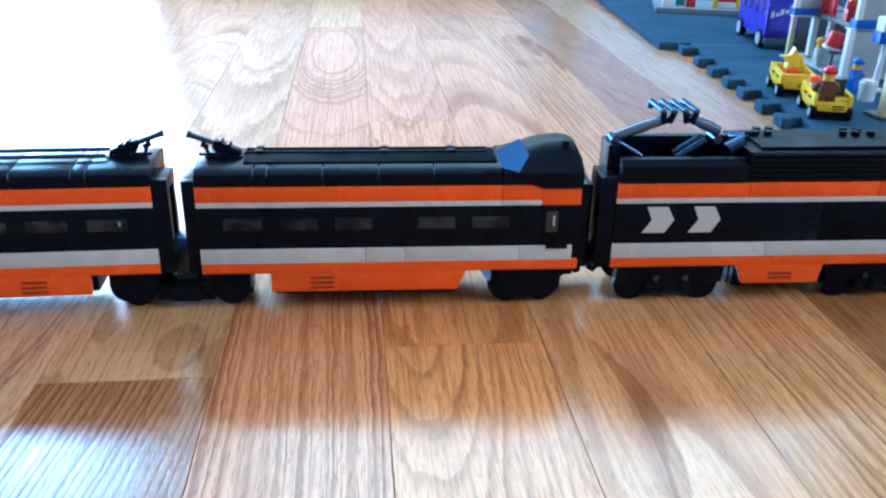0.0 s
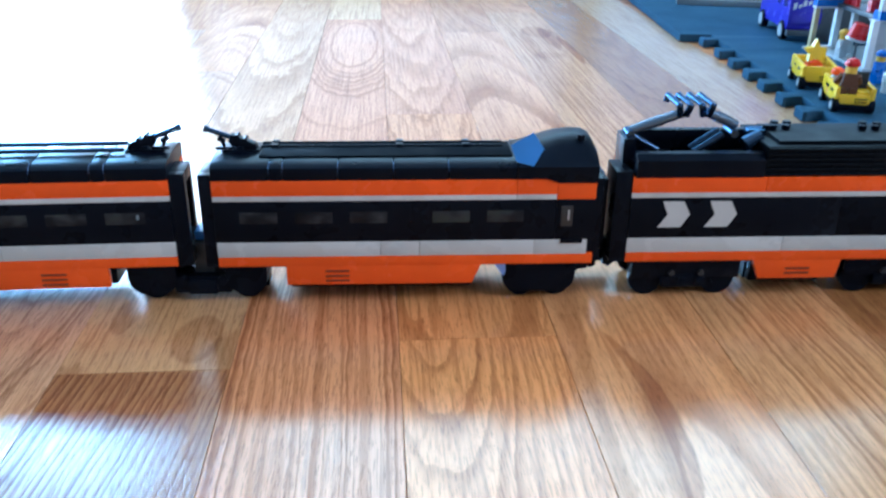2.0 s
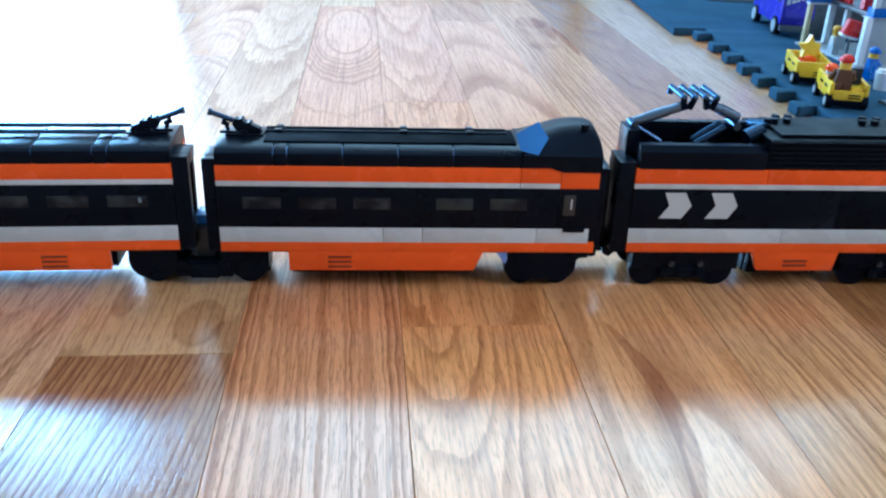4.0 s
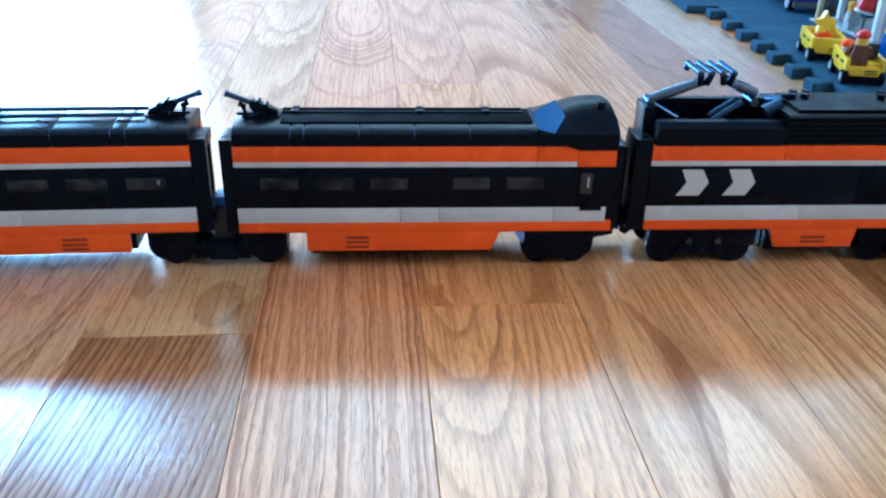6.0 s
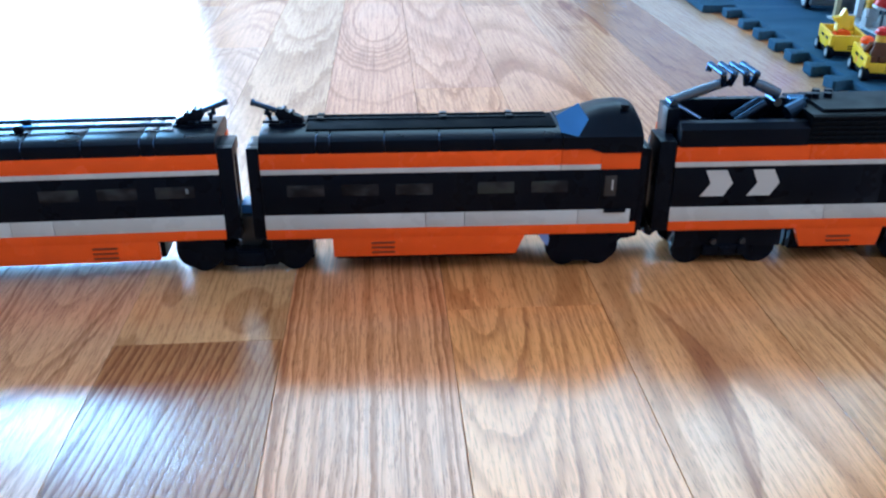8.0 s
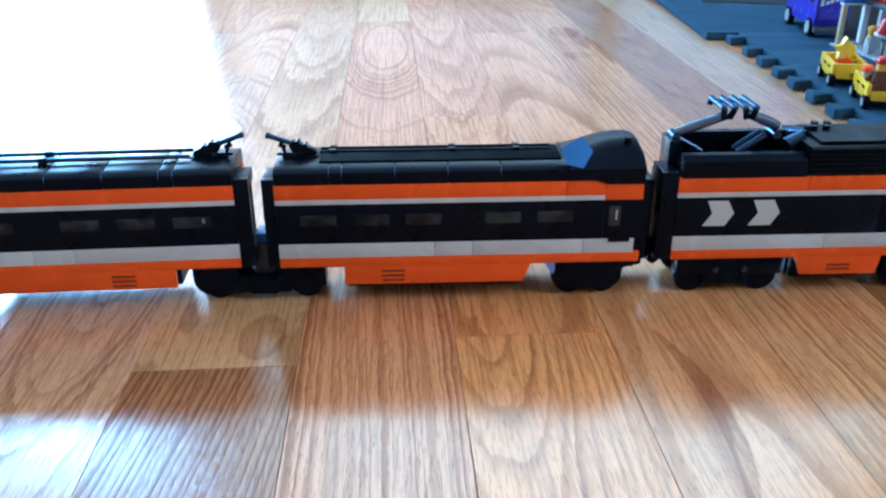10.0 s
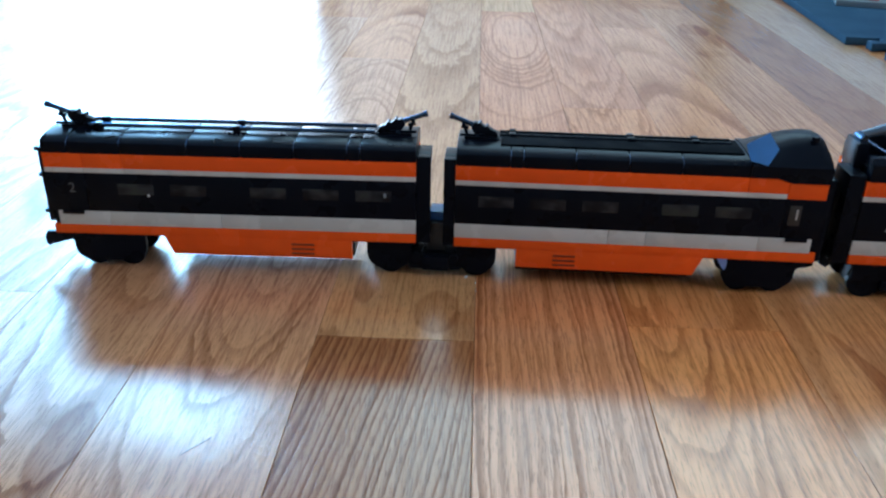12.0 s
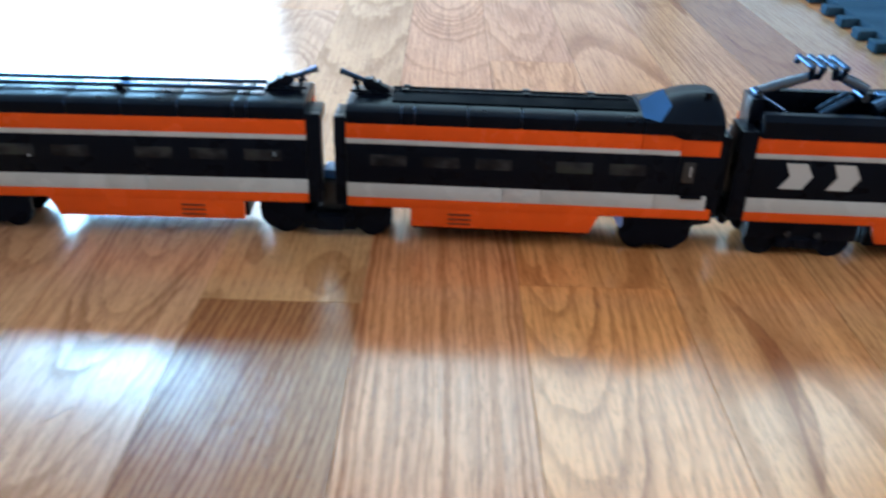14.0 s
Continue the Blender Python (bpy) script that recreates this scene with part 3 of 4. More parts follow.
def carriage(name, m, s, k, digit, label, housing):
    """Passenger carriage along local x, s = 1 or -1 the side to which it runs, k its stretch."""
    car = empty(name, m, label, "toy train", "train carriages")
    L = 0.224
    box("body_core", car, BLACK, s * k * 0.0008, s * k * (L - 0.0008), 0.0025, DEEP - 0.0025, 0.0240, 0.0800)
    stripe(car, "orange_sill", ORANGE, s, k, [0, L], Z_SILL, Z_WHITE)
    stripe(car, "white_brick", WHITE, s, k, [0, 0.096, 0.1194, 0.1880, L - 0.0040], Z_WHITE, Z_BAND)
    stripe(car, "window_band", BLACK, s, k, [0, 0.2, L], Z_BAND, Z_STRIPE, 0.00005)
    stripe(car, "white_stripe", WHITE, s, k, [0, 0.1762, 0.2], Z_STRIPE, Z_ORANGE)
    stripe(car, "orange_brick", ORANGE, s, k, [0, 0.1762, 0.2], Z_ORANGE, Z_EAVES)
    if housing:
        stripe(car, "orange_panel", ORANGE, s, k, [0.2, L - 0.0008], Z_STRIPE, 0.0772)
    else:
        stripe(car, "white_stripe", WHITE, s, k, [0.2, L], Z_STRIPE, Z_ORANGE)
        stripe(car, "orange_brick", ORANGE, s, k, [0.2, L], Z_ORANGE, Z_EAVES)
    # door step and door number
    stripe(car, "door_step", BLACK, s, k, [0.2035, 0.2170], 0.0392, Z_BAND, 0.0008)
    if housing:
        box("number_plate", car, PLATE, s * k * 0.2030, s * k * 0.2100, -0.0006, 0.001, 0.0500, 0.0630, 0.0001, "dark grey plate behind the class number")
    u = s * k * (0.2075 if housing else 0.2085)
    lettering(digit, 0.0092 if not housing else 0.0095, car, STICKER if housing else DARK_GREY, pose(u, -0.0008, 0.0570, 90, 0, 0), "class_number")
    # windows
    for a in (0.0146, 0.0466, 0.0785, 0.1270, 0.1590):
        box("window_pane", car, PANE, s * k * a, s * k * (a + 0.0220), -0.0003, 0.002, 0.0530, 0.0604, 0.0004)
    # skirt with slits
    skirt = [(0.0396, Z_SILL), (0.0396, Z_SKIRT), (0.1512, Z_SKIRT), (0.1565, Z_SILL)]
    for y0 in (0.0002, DEEP - 0.0042):
        prism("skirt", car, ORANGE, [(s * k * x, z) for x, z in skirt], 1, y0, y0 + 0.004, 0.0002)
    # blocks added behind the skirts to darken the floor under the carriage
    box("underframe", car, BLACK, s * k * 0.0400, s * k * 0.1520, 0.0165, DEEP - 0.0060, 0.0032 if housing else 0.0070, 0.0238, 0.0006)
    if housing:
        box("battery_box", car, BLACK, s * k * 0.0420, s * k * 0.1500, 0.0225, DEEP - 0.0030, 0.0020, 0.0240, 0.0006)
    for z in (0.0150, 0.0182, 0.0214):
        box("vent_slit", car, VENT, s * k * 0.0630, s * k * 0.0770, -0.00025, 0.0010, z, z + 0.0011)
    # roof of curved tiles
    ends = [0.0, 0.0333, 0.0411, 0.0727, 0.1045, 0.1363, 0.1765] + ([] if housing else [0.2080, L])
    for a, b in zip(ends, ends[1:]):
        prism("roof_tile", car, ROOF, ROOF_LINE, 0, s * k * (a + 0.00012), s * k * (b - 0.00012), 0.0009)
    # added shiny strips stand in for the glints where neighbouring tiles meet
    rim = [(-0.0004, 0.0850), (-0.0001, 0.0870), (0.0020, 0.0887), (0.0052, 0.0895), (0.0052, 0.0885), (0.0028, 0.0877), (0.0010, 0.0862), (0.0006, 0.0850)]
    for a in ends[1:-1]:
        prism("tile_rim", car, GLINT, rim, 0, s * k * a - 0.00018, s * k * a + 0.00018, 0.0, "shiny strip standing in for a glint between roof tiles")
    portal(car, 0.0, s, 0.0072 if housing else 0.0090)
    lever(car, 0.0, s * k)
    last = 0.170 if housing else 0.2000
    if housing:
        # plate added to cover the roof's sheen, so its top stays dark
        box("rail_bed", car, DULL, s * k * 0.0270, s * k * 0.1740, 0.0110, DEEP - 0.0110, 0.0880, 0.0909, 0.0003, "added matt black plate that keeps the roof top dark")
    else:
        # pale chips on the panes stand in for light coming through from behind
        box("seat_edge", car, SLATE, s * k * 0.0180, s * k * 0.0196, -0.0006, 0.001, 0.0560, 0.0590, 0.0002, "small pale chip standing in for light through the window")
        box("seat_edge", car, TOY_WHITE, s * k * 0.1618, s * k * 0.1630, -0.0006, 0.001, 0.0522, 0.0536, 0.0002, "small pale chip standing in for light through the window")
    high = 0.0908 if housing else 0.0926
    for y in (0.0290, 0.0360) if housing else (0.0185, 0.0310):
        rod("roof_rail", car, BLACK if housing else ROD, (s * k * 0.026, y, high), (s * k * last, y, high), 0.0011 if housing else 0.0013)
    for x in (0.034, 0.108, 0.148) if housing else (0.110, 0.194):
        for y in (0.0290, 0.0360) if housing else (0.0185, 0.0310):
            box("rail_clip", car, BLACK, s * k * (x - 0.0022), s * k * (x + 0.0022), y - 0.0020, y + 0.0020, 0.0890, high + 0.0018, 0.0004)
    if housing:
        dome(car)
        box("end_wall", car, BLACK, L - 0.0006, L + 0.0042, 0.0030, DEEP - 0.0030, 0.0262, 0.0790, 0.0008)
        box("gangway_bellows", car, BLACK, L + 0.0044, L + 0.0085, 0.0100, DEEP - 0.0100, 0.0300, 0.0760, 0.0012)
        flag = [(0.1723, 0.0051, 0.0988), (0.1853, 0.0080, 0.1053), (0.1913, 0.0041, 0.0966), (0.1854, 0.0000, 0.0876), (0.1754, 0.0010, 0.0899)]
        bm = bmesh.new()
        a = [bm.verts.new(v) for v in flag]
        b = [bm.verts.new((x, y + 0.0011, z - 0.0005)) for x, y, z in flag]
        bm.faces.new(a), bm.faces.new(b)
        for i in range(5):
            bm.faces.new((a[i], a[(i + 1) % 5], b[(i + 1) % 5], b[i]))
        part("blue_tile", bm, BLUE_TILE, car, "blue five-cornered tile leaning on the roof", smooth=False)
        # blocks added on the far side to keep window reflections out of the gaps
        for a, b in ((0.1520, 0.1705), (0.0345, 0.0400)):
            box("far_guard", car, DULL, a, b, 0.0420, 0.0460, 0.0075, 0.0250, 0.0005)
        box("far_guard", car, DULL, 0.2130, 0.2450, 0.0400, 0.0440, 0.0075, 0.0250, 0.0005)
        prism("small_blue_tile", car, PALE_BLUE, [(0.1648, 0.0253), (0.1712, 0.0253), (0.1716, 0.0205), (0.1706, 0.0170), (0.1688, 0.0190)], 1, 0.0006, 0.0020, 0.0, "pale blue tile by the bogie")
    else:
        lever(car, s * k * (L - 0.0020), -s * k)
        # end door, hinges and buffer of the last carriage
        box("end_door", car, BLACK, s * k * L, s * (k * L + 0.0036), 0.0030, DEEP - 0.0030, 0.0325, 0.0812, 0.0004)
        for z in (0.0385, 0.0630, 0.0800):
            box("door_hinge", car, BLACK, s * (k * L + 0.0020), s * (k * L + 0.0052), 0.0020, 0.0060, z, z + 0.0022, 0.0003)
    # bogie under the door end
    prism("bogie_guard", car, BLACK, [(s * k * x, z) for x, z in [(0.1610, 0.0253), (0.1660, 0.0225), (0.1700, 0.0180), (0.1740, 0.0180), (0.1740, 0.0253)]], 1, 0.0110, 0.0140, 0.0)
    prism("end_beam", car, BLACK, [(s * k * x, z) for x, z in [(0.2120, 0.0253), (0.2120, 0.0150), (0.2170, 0.0195), (0.2222, 0.0200), (0.2222, 0.0253)]], 1, 0.0040, 0.0080, 0.0003)
    if not housing:
        prism("buffer", car, BLACK, [(s * k * x, z) for x, z in [(0.2150, 0.0253), (0.2150, 0.0200), (0.2280, 0.0165), (0.2305, 0.0150), (0.2322, 0.0165), (0.2325, 0.0215), (0.2308, 0.0250)]], 1, 0.0020, 0.0060, 0.0004)
    bogie_frame(car, s, k, 0.1700, 0.2150)
    for x in (0.1820, 0.2040):
        for y in (0.0085, DEEP - 0.0135):
            wheel(car, s * k * x, y, y + 0.005)
    prism("coupling", car, BLACK, [(s * k * x, z) for x, z in [(0.2100, 0.0252), (0.2100, 0.0190), (0.2230, 0.0180), (0.2262, 0.0150), (0.2300, 0.0160), (0.2300, 0.0252)]], 1, 0.0150, 0.0330, 0.0006)
    return car


carriage("train_carriage", pose(0, 0, 0), 1, 1.0, "1", "black toy brick carriage with orange stripes and roof housing", True)
carriage("train_carriage", pose(-0.0243, 0.0020, 0, 0, 0, 2.3), -1, 1.037, "2", "black toy brick carriage with orange stripes and roof rails", False)

# shared bogie and coupling between the two carriages
bogie = empty("shared_bogie", pose(-0.0095, 0.001, 0), "black toy train bogie joining two carriages on the floor", "toy bogie")
for a, b in ((-0.0470, -0.0180), (0.0110, 0.0365)):
    r = 0.0105
    out = [(a, Z_SILL), (a, 0.0150)] + [(a + r - r * math.cos(t), 0.0150 - r * math.sin(t)) for t in (0.4, 0.8, 1.2, 1.5)]
    out += [(b - r + r * math.sin(t), 0.0150 - r * math.cos(t)) for t in (0.07, 0.45, 0.85, 1.25)] + [(b, 0.0150), (b, Z_SILL)]
    for y0 in (0.0050, 0.0370):
        prism("bogie_side", bogie, BLACK, out, 1, y0, y0 + 0.004, 0.0004)
    for y in (0.0092, 0.0330):
        wheel(bogie, (a + b) / 2, y, y + 0.004)
box("coupling_block", bogie, PLATE, -0.0085, 0.0035, 0.0120, 0.0360, 0.0080, 0.0355, 0.0008)
box("coupling_bar", bogie, BLACK, -0.0200, 0.0140, 0.0060, 0.0400, 0.0048, 0.0160, 0.0006)
# plate added low at the coupling to deepen the shade on the floor
box("draw_plate", bogie, BLACK, -0.0110, 0.0060, 0.0030, 0.0120, 0.0052, 0.0150, 0.0008)
for x in (-0.0150, 0.0095):
    rod("bearing", bogie, BLACK, (x, 0.0040, 0.0135), (x, 0.0080, 0.0135), 0.0030)
# blocks added between the wheels, almost to the floor, to darken it
for a, b in ((-0.0450, -0.0200), (0.0130, 0.0350)):
    box("axle_beam", bogie, BLACK, a, b, 0.0200, 0.0320, 0.0020, 0.0240, 0.0006)
box("coupling_tile", bogie, BLUE_TILE, -0.0072, 0.0022, 0.0160, 0.0300, 0.0357, 0.0415, 0.0005, "blue coupling piece")


def locomotive():
    X0 = 0.2445
    loco = empty("locomotive", pose(X0, 0.0010, 0), "black toy brick locomotive with orange stripes, chevrons and raised pantograph", "toy train", "train carriages")
    L = 0.300
    box("body_core", loco, BLACK, 0.001, L - 0.001, 0.0025, DEEP - 0.0025, 0.0240, 0.0805)
    stripe(loco, "orange_sill", ORANGE, 1, 1, [0, L], Z_SILL, Z_WHITE)
    stripe(loco, "white_brick", WHITE, 1, 1, [0, 0.0960, L], Z_WHITE, Z_BAND)
    stripe(loco, "side_band", BLACK, 1, 1, [0, 0.1280, L], Z_BAND, Z_STRIPE, 0.00005)
    stripe(loco, "white_stripe", WHITE, 1, 1, [0, L], Z_STRIPE, Z_ORANGE)
    stripe(loco, "orange_brick", ORANGE, 1, 1, [0, 0.0800, 0.1600, L], Z_ORANGE, Z_EAVES)
    for x in (0.0173, 0.0458):
        chev = [(x, 0.0482), (x + 0.0140, 0.0482), (x + 0.0190, 0.0565), (x + 0.0145, 0.0648), (x + 0.0018, 0.0648), (x + 0.0055, 0.0565)]
        prism("chevron", loco, STICKER, chev, 1, -0.0004, 0.001, 0.0, "white chevron sticker")
    for a, b, slope in ((0.0850, 0.1335, 0.0050), (0.2020, 0.2500, 0.0050)):
        skirt = [(a - slope, Z_SILL), (a, Z_SKIRT), (b, Z_SKIRT), (b + 0.002, Z_SILL)]
        for y0 in (0.0002, DEEP - 0.0042):
            prism("skirt", loco, ORANGE, skirt, 1, y0, y0 + 0.004, 0.0002)
        for z in (0.0160, 0.0190):
            box("vent_slit", loco, VENT, a + 0.016, a + 0.031, -0.00025, 0.001, z, z + 0.0012)
        # same added blocks, keeping the floor dark under the locomotive
        box("underframe", loco, BLACK, a + 0.001, b - 0.001, 0.0165, DEEP - 0.0060, 0.0032, 0.0238, 0.0006)
        box("battery_box", loco, BLACK, a, b, 0.0225, DEEP - 0.0030, 0.0020, 0.0240, 0.0006)
    # parapets round the pantograph well
    low = [(-0.0004, 0.0797), (-0.0004, 0.0900), (0.0035, 0.0932), (0.0085, 0.0932), (0.0085, 0.0797)]
    prism("parapet", loco, ROOF, low, 0, 0.0015, 0.0775, 0.0004)
    prism("parapet", loco, ROOF, [(DEEP - y, z) for y, z in low], 0, 0.0015, 0.0775, 0.0004)
    box("well_floor", loco, BLACK, 0.0015, 0.0775, 0.0090, DEEP - 0.0090, 0.0800, 0.0862)
    box("well_wall", loco, BLACK, 0.0020, 0.0770, DEEP - 0.0140, DEEP - 0.0090, 0.0864, 0.0985, 0.0004)
    box("end_block", loco, ROOF, -0.0036, 0.0036, 0.0150, 0.0340, 0.0800, 0.0985, 0.0006)
    # grille section of the roof
    bm = bmesh.new()
    add_box(bm, 0.0780, L, 0.0012, DEEP - 0.0012, 0.0800, 0.0978)
    for n in range(6):
        z = 0.0804 + n * 0.0030
        add_box(bm, 0.0780, L, -0.0004, 0.0010, z, z + 0.0018, 0.0002)
    for n in range(27):
        x = 0.0780 + n * 0.0080
        add_box(bm, x, x + 0.0005, -0.0001, 0.0011, 0.0800, 0.0976)
    part("roof_grille", bm, MATT, loco, "black ribbed roof grille")
    box("roof_plate", loco, MATT, 0.0860, L, 0.0060, DEEP - 0.0060, 0.0980, 0.0998, 0.0003)
    for x, y in ((0.091, 0.030), (0.099, 0.030), (0.095, 0.038), (0.103, 0.038), (0.087, 0.030), (0.146, 0.028), (0.154, 0.028), (0.150, 0.036), (0.158, 0.034), (0.164, 0.028)):
        rod("roof_stud", loco, BLACK, (x, y, 0.0998), (x, y, 0.1026), 0.0025)
    # pantograph
    pan = part("pantograph", rod_set([((0.0035, 0.021, 0.0885), (0.0010, 0.021, 0.0990), 0.0022), ((0.0035, 0.027, 0.0885), (0.0010, 0.027, 0.0990), 0.0022), ((0.0010, 0.019, 0.0998), (0.0010, 0.029, 0.0998), 0.0026)]), ROD, loco, "dark jointed pantograph")
    for a, b in (((0.0015, 0.024, 0.1010), (0.0310, 0.019, 0.1135)), ((0.0650, 0.024, 0.1045), (0.0440, 0.019, 0.1140))):
        a, b = Vector(a), Vector(b)
        rod("arm", pan, HOSE, a, b, 0.0029, "grey ribbed arm")
        d = (b - a).normalized() * 0.0007
        for n in range(7):
            c = a + (b - a) * (0.24 + 0.06 * n)
            rod("arm_ring", pan, HOSE, c - d, c + d, 0.0033)
    for n in range(4):
        x, foot = 0.0262 + 0.0066 * n, (0.0285, 0.0320, 0.0420, 0.0455)[n]
        bm = bmesh.new()
        add_rod(bm, (x, 0.013, 0.1192), (x, 0.037, 0.1192), 0.0019)
        add_rod(bm, (x, 0.013, 0.1192), (foot, 0.0170, 0.1122), 0.0020)
        add_rod(bm, (x, 0.037, 0.1192), (x - 0.0010, 0.0365, 0.1150), 0.0019)
        add_ball(bm, (x, 0.013, 0.1192), 0.0020)
        add_ball(bm, (x, 0.037, 0.1192), 0.0019)
        part("contact_bar", bm, ROD, pan)
    for y in (0.018, 0.026):
        rod("strut", pan, ROD, (0.0395, y, 0.0895), (0.0560, y, 0.1005), 0.0021)
    rod("lower_link", pan, ROD, (0.0015, 0.024, 0.0990), (0.0190, 0.024, 0.0890), 0.0019)
    rod("hinge_pin", pan, ROD, (0.0625, 0.016, 0.1010), (0.0625, 0.030, 0.1010), 0.0026)
    bm = bmesh.new()
    add_rod(bm, (0.0700, 0.0180, 0.0935), (0.0800, 0.0200, 0.0985), 0.0052, 0.0044, 20)
    add_box(bm, 0.0740, 0.0850, 0.0240, 0.0330, 0.0930, 0.1010, 0.0005)
    part("insulator", bm, ROD, loco, "shiny dark rounded insulator")
    box("well_step", loco, ROD, 0.0100, 0.0420, 0.0120, 0.0200, 0.0863, 0.0890, 0.0004)
    portal(loco, 0.0, 1, 0.0100, True)
    rod("coupling_pin", loco, TOY_GREY, (-0.0085, 0.0085, 0.0440), (-0.0062, 0.0085, 0.0340), 0.0008, "small bright metal pin")
    # running gear
    for a in (0.0020, 0.1370):
        r = 0.0105
        for y0 in (0.0060, DEEP - 0.0100):
            for c in (a + 0.0140, a + 0.0590):
                bm = bmesh.new()
                add_rod(bm, (c, y0, 0.0107), (c, y0 + 0.004, 0.0107), 0.0107, sides=28)
                add_rod(bm, (c, y0 - 0.0010, 0.0107), (c, y0 + 0.001, 0.0107), 0.0040, sides=16)
                part("wheel", bm, BLACK, loco)
        box("bogie_side", loco, BLACK, a + 0.004, a + 0.072, 0.0040, 0.0056, 0.0120, 0.0250, 0.0006)
        box("axle_box", loco, BLACK, a + 0.023, a + 0.050, 0.0030, 0.0070, 0.0058, 0.0140, 0.0012)
        for c in (a + 0.0255, a + 0.0365, a + 0.0475):
            box("spring_block", loco, BLACK, c - 0.0030, c + 0.0030, 0.0018, 0.0032, 0.0075, 0.0125, 0.0006)
        # beam carried down almost to the floor, added depth to darken it beneath
        box("bogie_beam", loco, BLACK, a + 0.010, a + 0.064, 0.0200, DEEP - 0.0120, 0.0020, 0.0250, 0.0006)
        for x in (a + 0.0290, a + 0.0475):
            rod("axle_cap", loco, PLATE, (x, 0.0020, 0.0160), (x, 0.0042, 0.0160), 0.0019)
    prism("coupling", loco, BLACK, [(0.0060, 0.0252), (0.0060, 0.0190), (-0.0030, 0.0180), (-0.0060, 0.0150), (-0.0100, 0.0170), (-0.0100, 0.0252)], 1, 0.0150, 0.0330, 0.0006)
    return loco


def rod_set(rods):
    bm = bmesh.new()
    for a, b, r in rods:
        add_rod(bm, a, b, r)
    return bm


locomotive()


# ---------------------------------------------------------------- foam mat and toy town
MAT = pose(0.533, 0.827, 0, 0, 0, -2.9)


def mat_tile(name, x0, x1, y0, y1, tabs, label):
    """Interlocking foam tile with dovetail tabs along its west edge."""
    out = [(x1, y0), (x1, y1), (x0, y1)]
    for y in tabs:
        out += [(x0, y + 0.0085), (x0 - 0.008, y + 0.0090), (x0 - 0.019, y + 0.0135), (x0 - 0.022, y + 0.0115), (x0 - 0.022, y - 0.0115), (x0 - 0.019, y - 0.0135), (x0 - 0.008, y - 0.0090), (x0, y - 0.0085)]
    out += [(x0, y0)]
    ob = prism(name, None, FOAM, out, 2, 0.0005, 0.012, 0.0016)
    ob.matrix_world = MAT
    return tagged(ob, label, "foam mat", "foam mat tiles")


TABS = [-0.0565, -0.1340, -0.1965, -0.2580, -0.3140, -0.3755, -0.4335, -0.4930, -0.5525]
mat_tile("foam_mat", 0.0375, 0.630, -0.582, -0.029, TABS, "dark slate foam tile with interlocking tabs on the wood floor")
mat_tile("foam_mat", -0.0085, 0.630, -0.028, 0.620, [], "dark slate foam tile with a straight border edge")
mat_tile("foam_mat", 0.631, 1.240, -0.582, -0.029, [], "dark slate foam tile carrying the toy town")
mat_tile("foam_mat", 0.631, 1.240, -0.028, 0.620, [], "dark slate foam tile carrying the toy town")
G = 0.012


def figure(name, x, y, z, body, head, hat, turn, label, star=False, seated=False, grow=1.0):
    """Plain little toy figure in one mesh, coloured by material slots."""
    bm = bmesh.new()
    mats = [body, head, hat]

    def slot(before, n):
        for f in bm.faces:
            if f not in before:
                f.material_index = n
    hip = 0.0 if seated else 0.013
    before = set(bm.faces)
    if not seated:
        add_box(bm, -0.0078, -0.0004, -0.004, 0.004, 0, 0.013, 0.0006)
        add_box(bm, 0.0004, 0.0078, -0.004, 0.004, 0, 0.013, 0.0006)
    add_prism(bm, [(-0.0078, hip), (0.0078, hip), (0.0056, hip + 0.0125), (-0.0056, hip + 0.0125)], 1, -0.004, 0.004, 0.0005)
    for sx in (-1, 1):
        add_rod(bm, (sx * 0.0070, 0, hip + 0.0105), (sx * 0.0100, -0.0045, hip + 0.003), 0.0024, sides=10)
    slot(before, 0)
    before = set(bm.faces)
    if star:
        pts = []
        for i in range(10):
            r = 0.0118 if i % 2 == 0 else 0.0062
            pts.append((r * math.sin(math.pi * i / 5), hip + 0.0215 + r * math.cos(math.pi * i / 5)))
        add_prism(bm, pts, 1, -0.003, 0.003, 0.0006)
    else:
        add_rod(bm, (0, 0, hip + 0.0128), (0, 0, hip + 0.0215), 0.0051, sides=14)
    slot(before, 1)
    if not star:
        before = set(bm.faces)
        add_ball(bm, (0, 0, hip + 0.0212), 0.0063, 1, 1, 0.75)
        add_rod(bm, (0, -0.001, hip + 0.0195), (0, -0.001, hip + 0.0206), 0.0069, sides=14)
        slot(before, 2)
    me = bpy.data.meshes.new(name)
    bmesh.ops.recalc_face_normals(bm, faces=bm.faces)
    bm.to_mesh(me)
    bm.free()
    for mm in mats:
        me.materials.append(mm)
    ob = new(name, me)
    ob.matrix_world = pose(x, y, z, 0, 0, turn) @ Matrix.Scale(grow, 4)
    return tagged(ob, label, "toy figure", "toy figures")


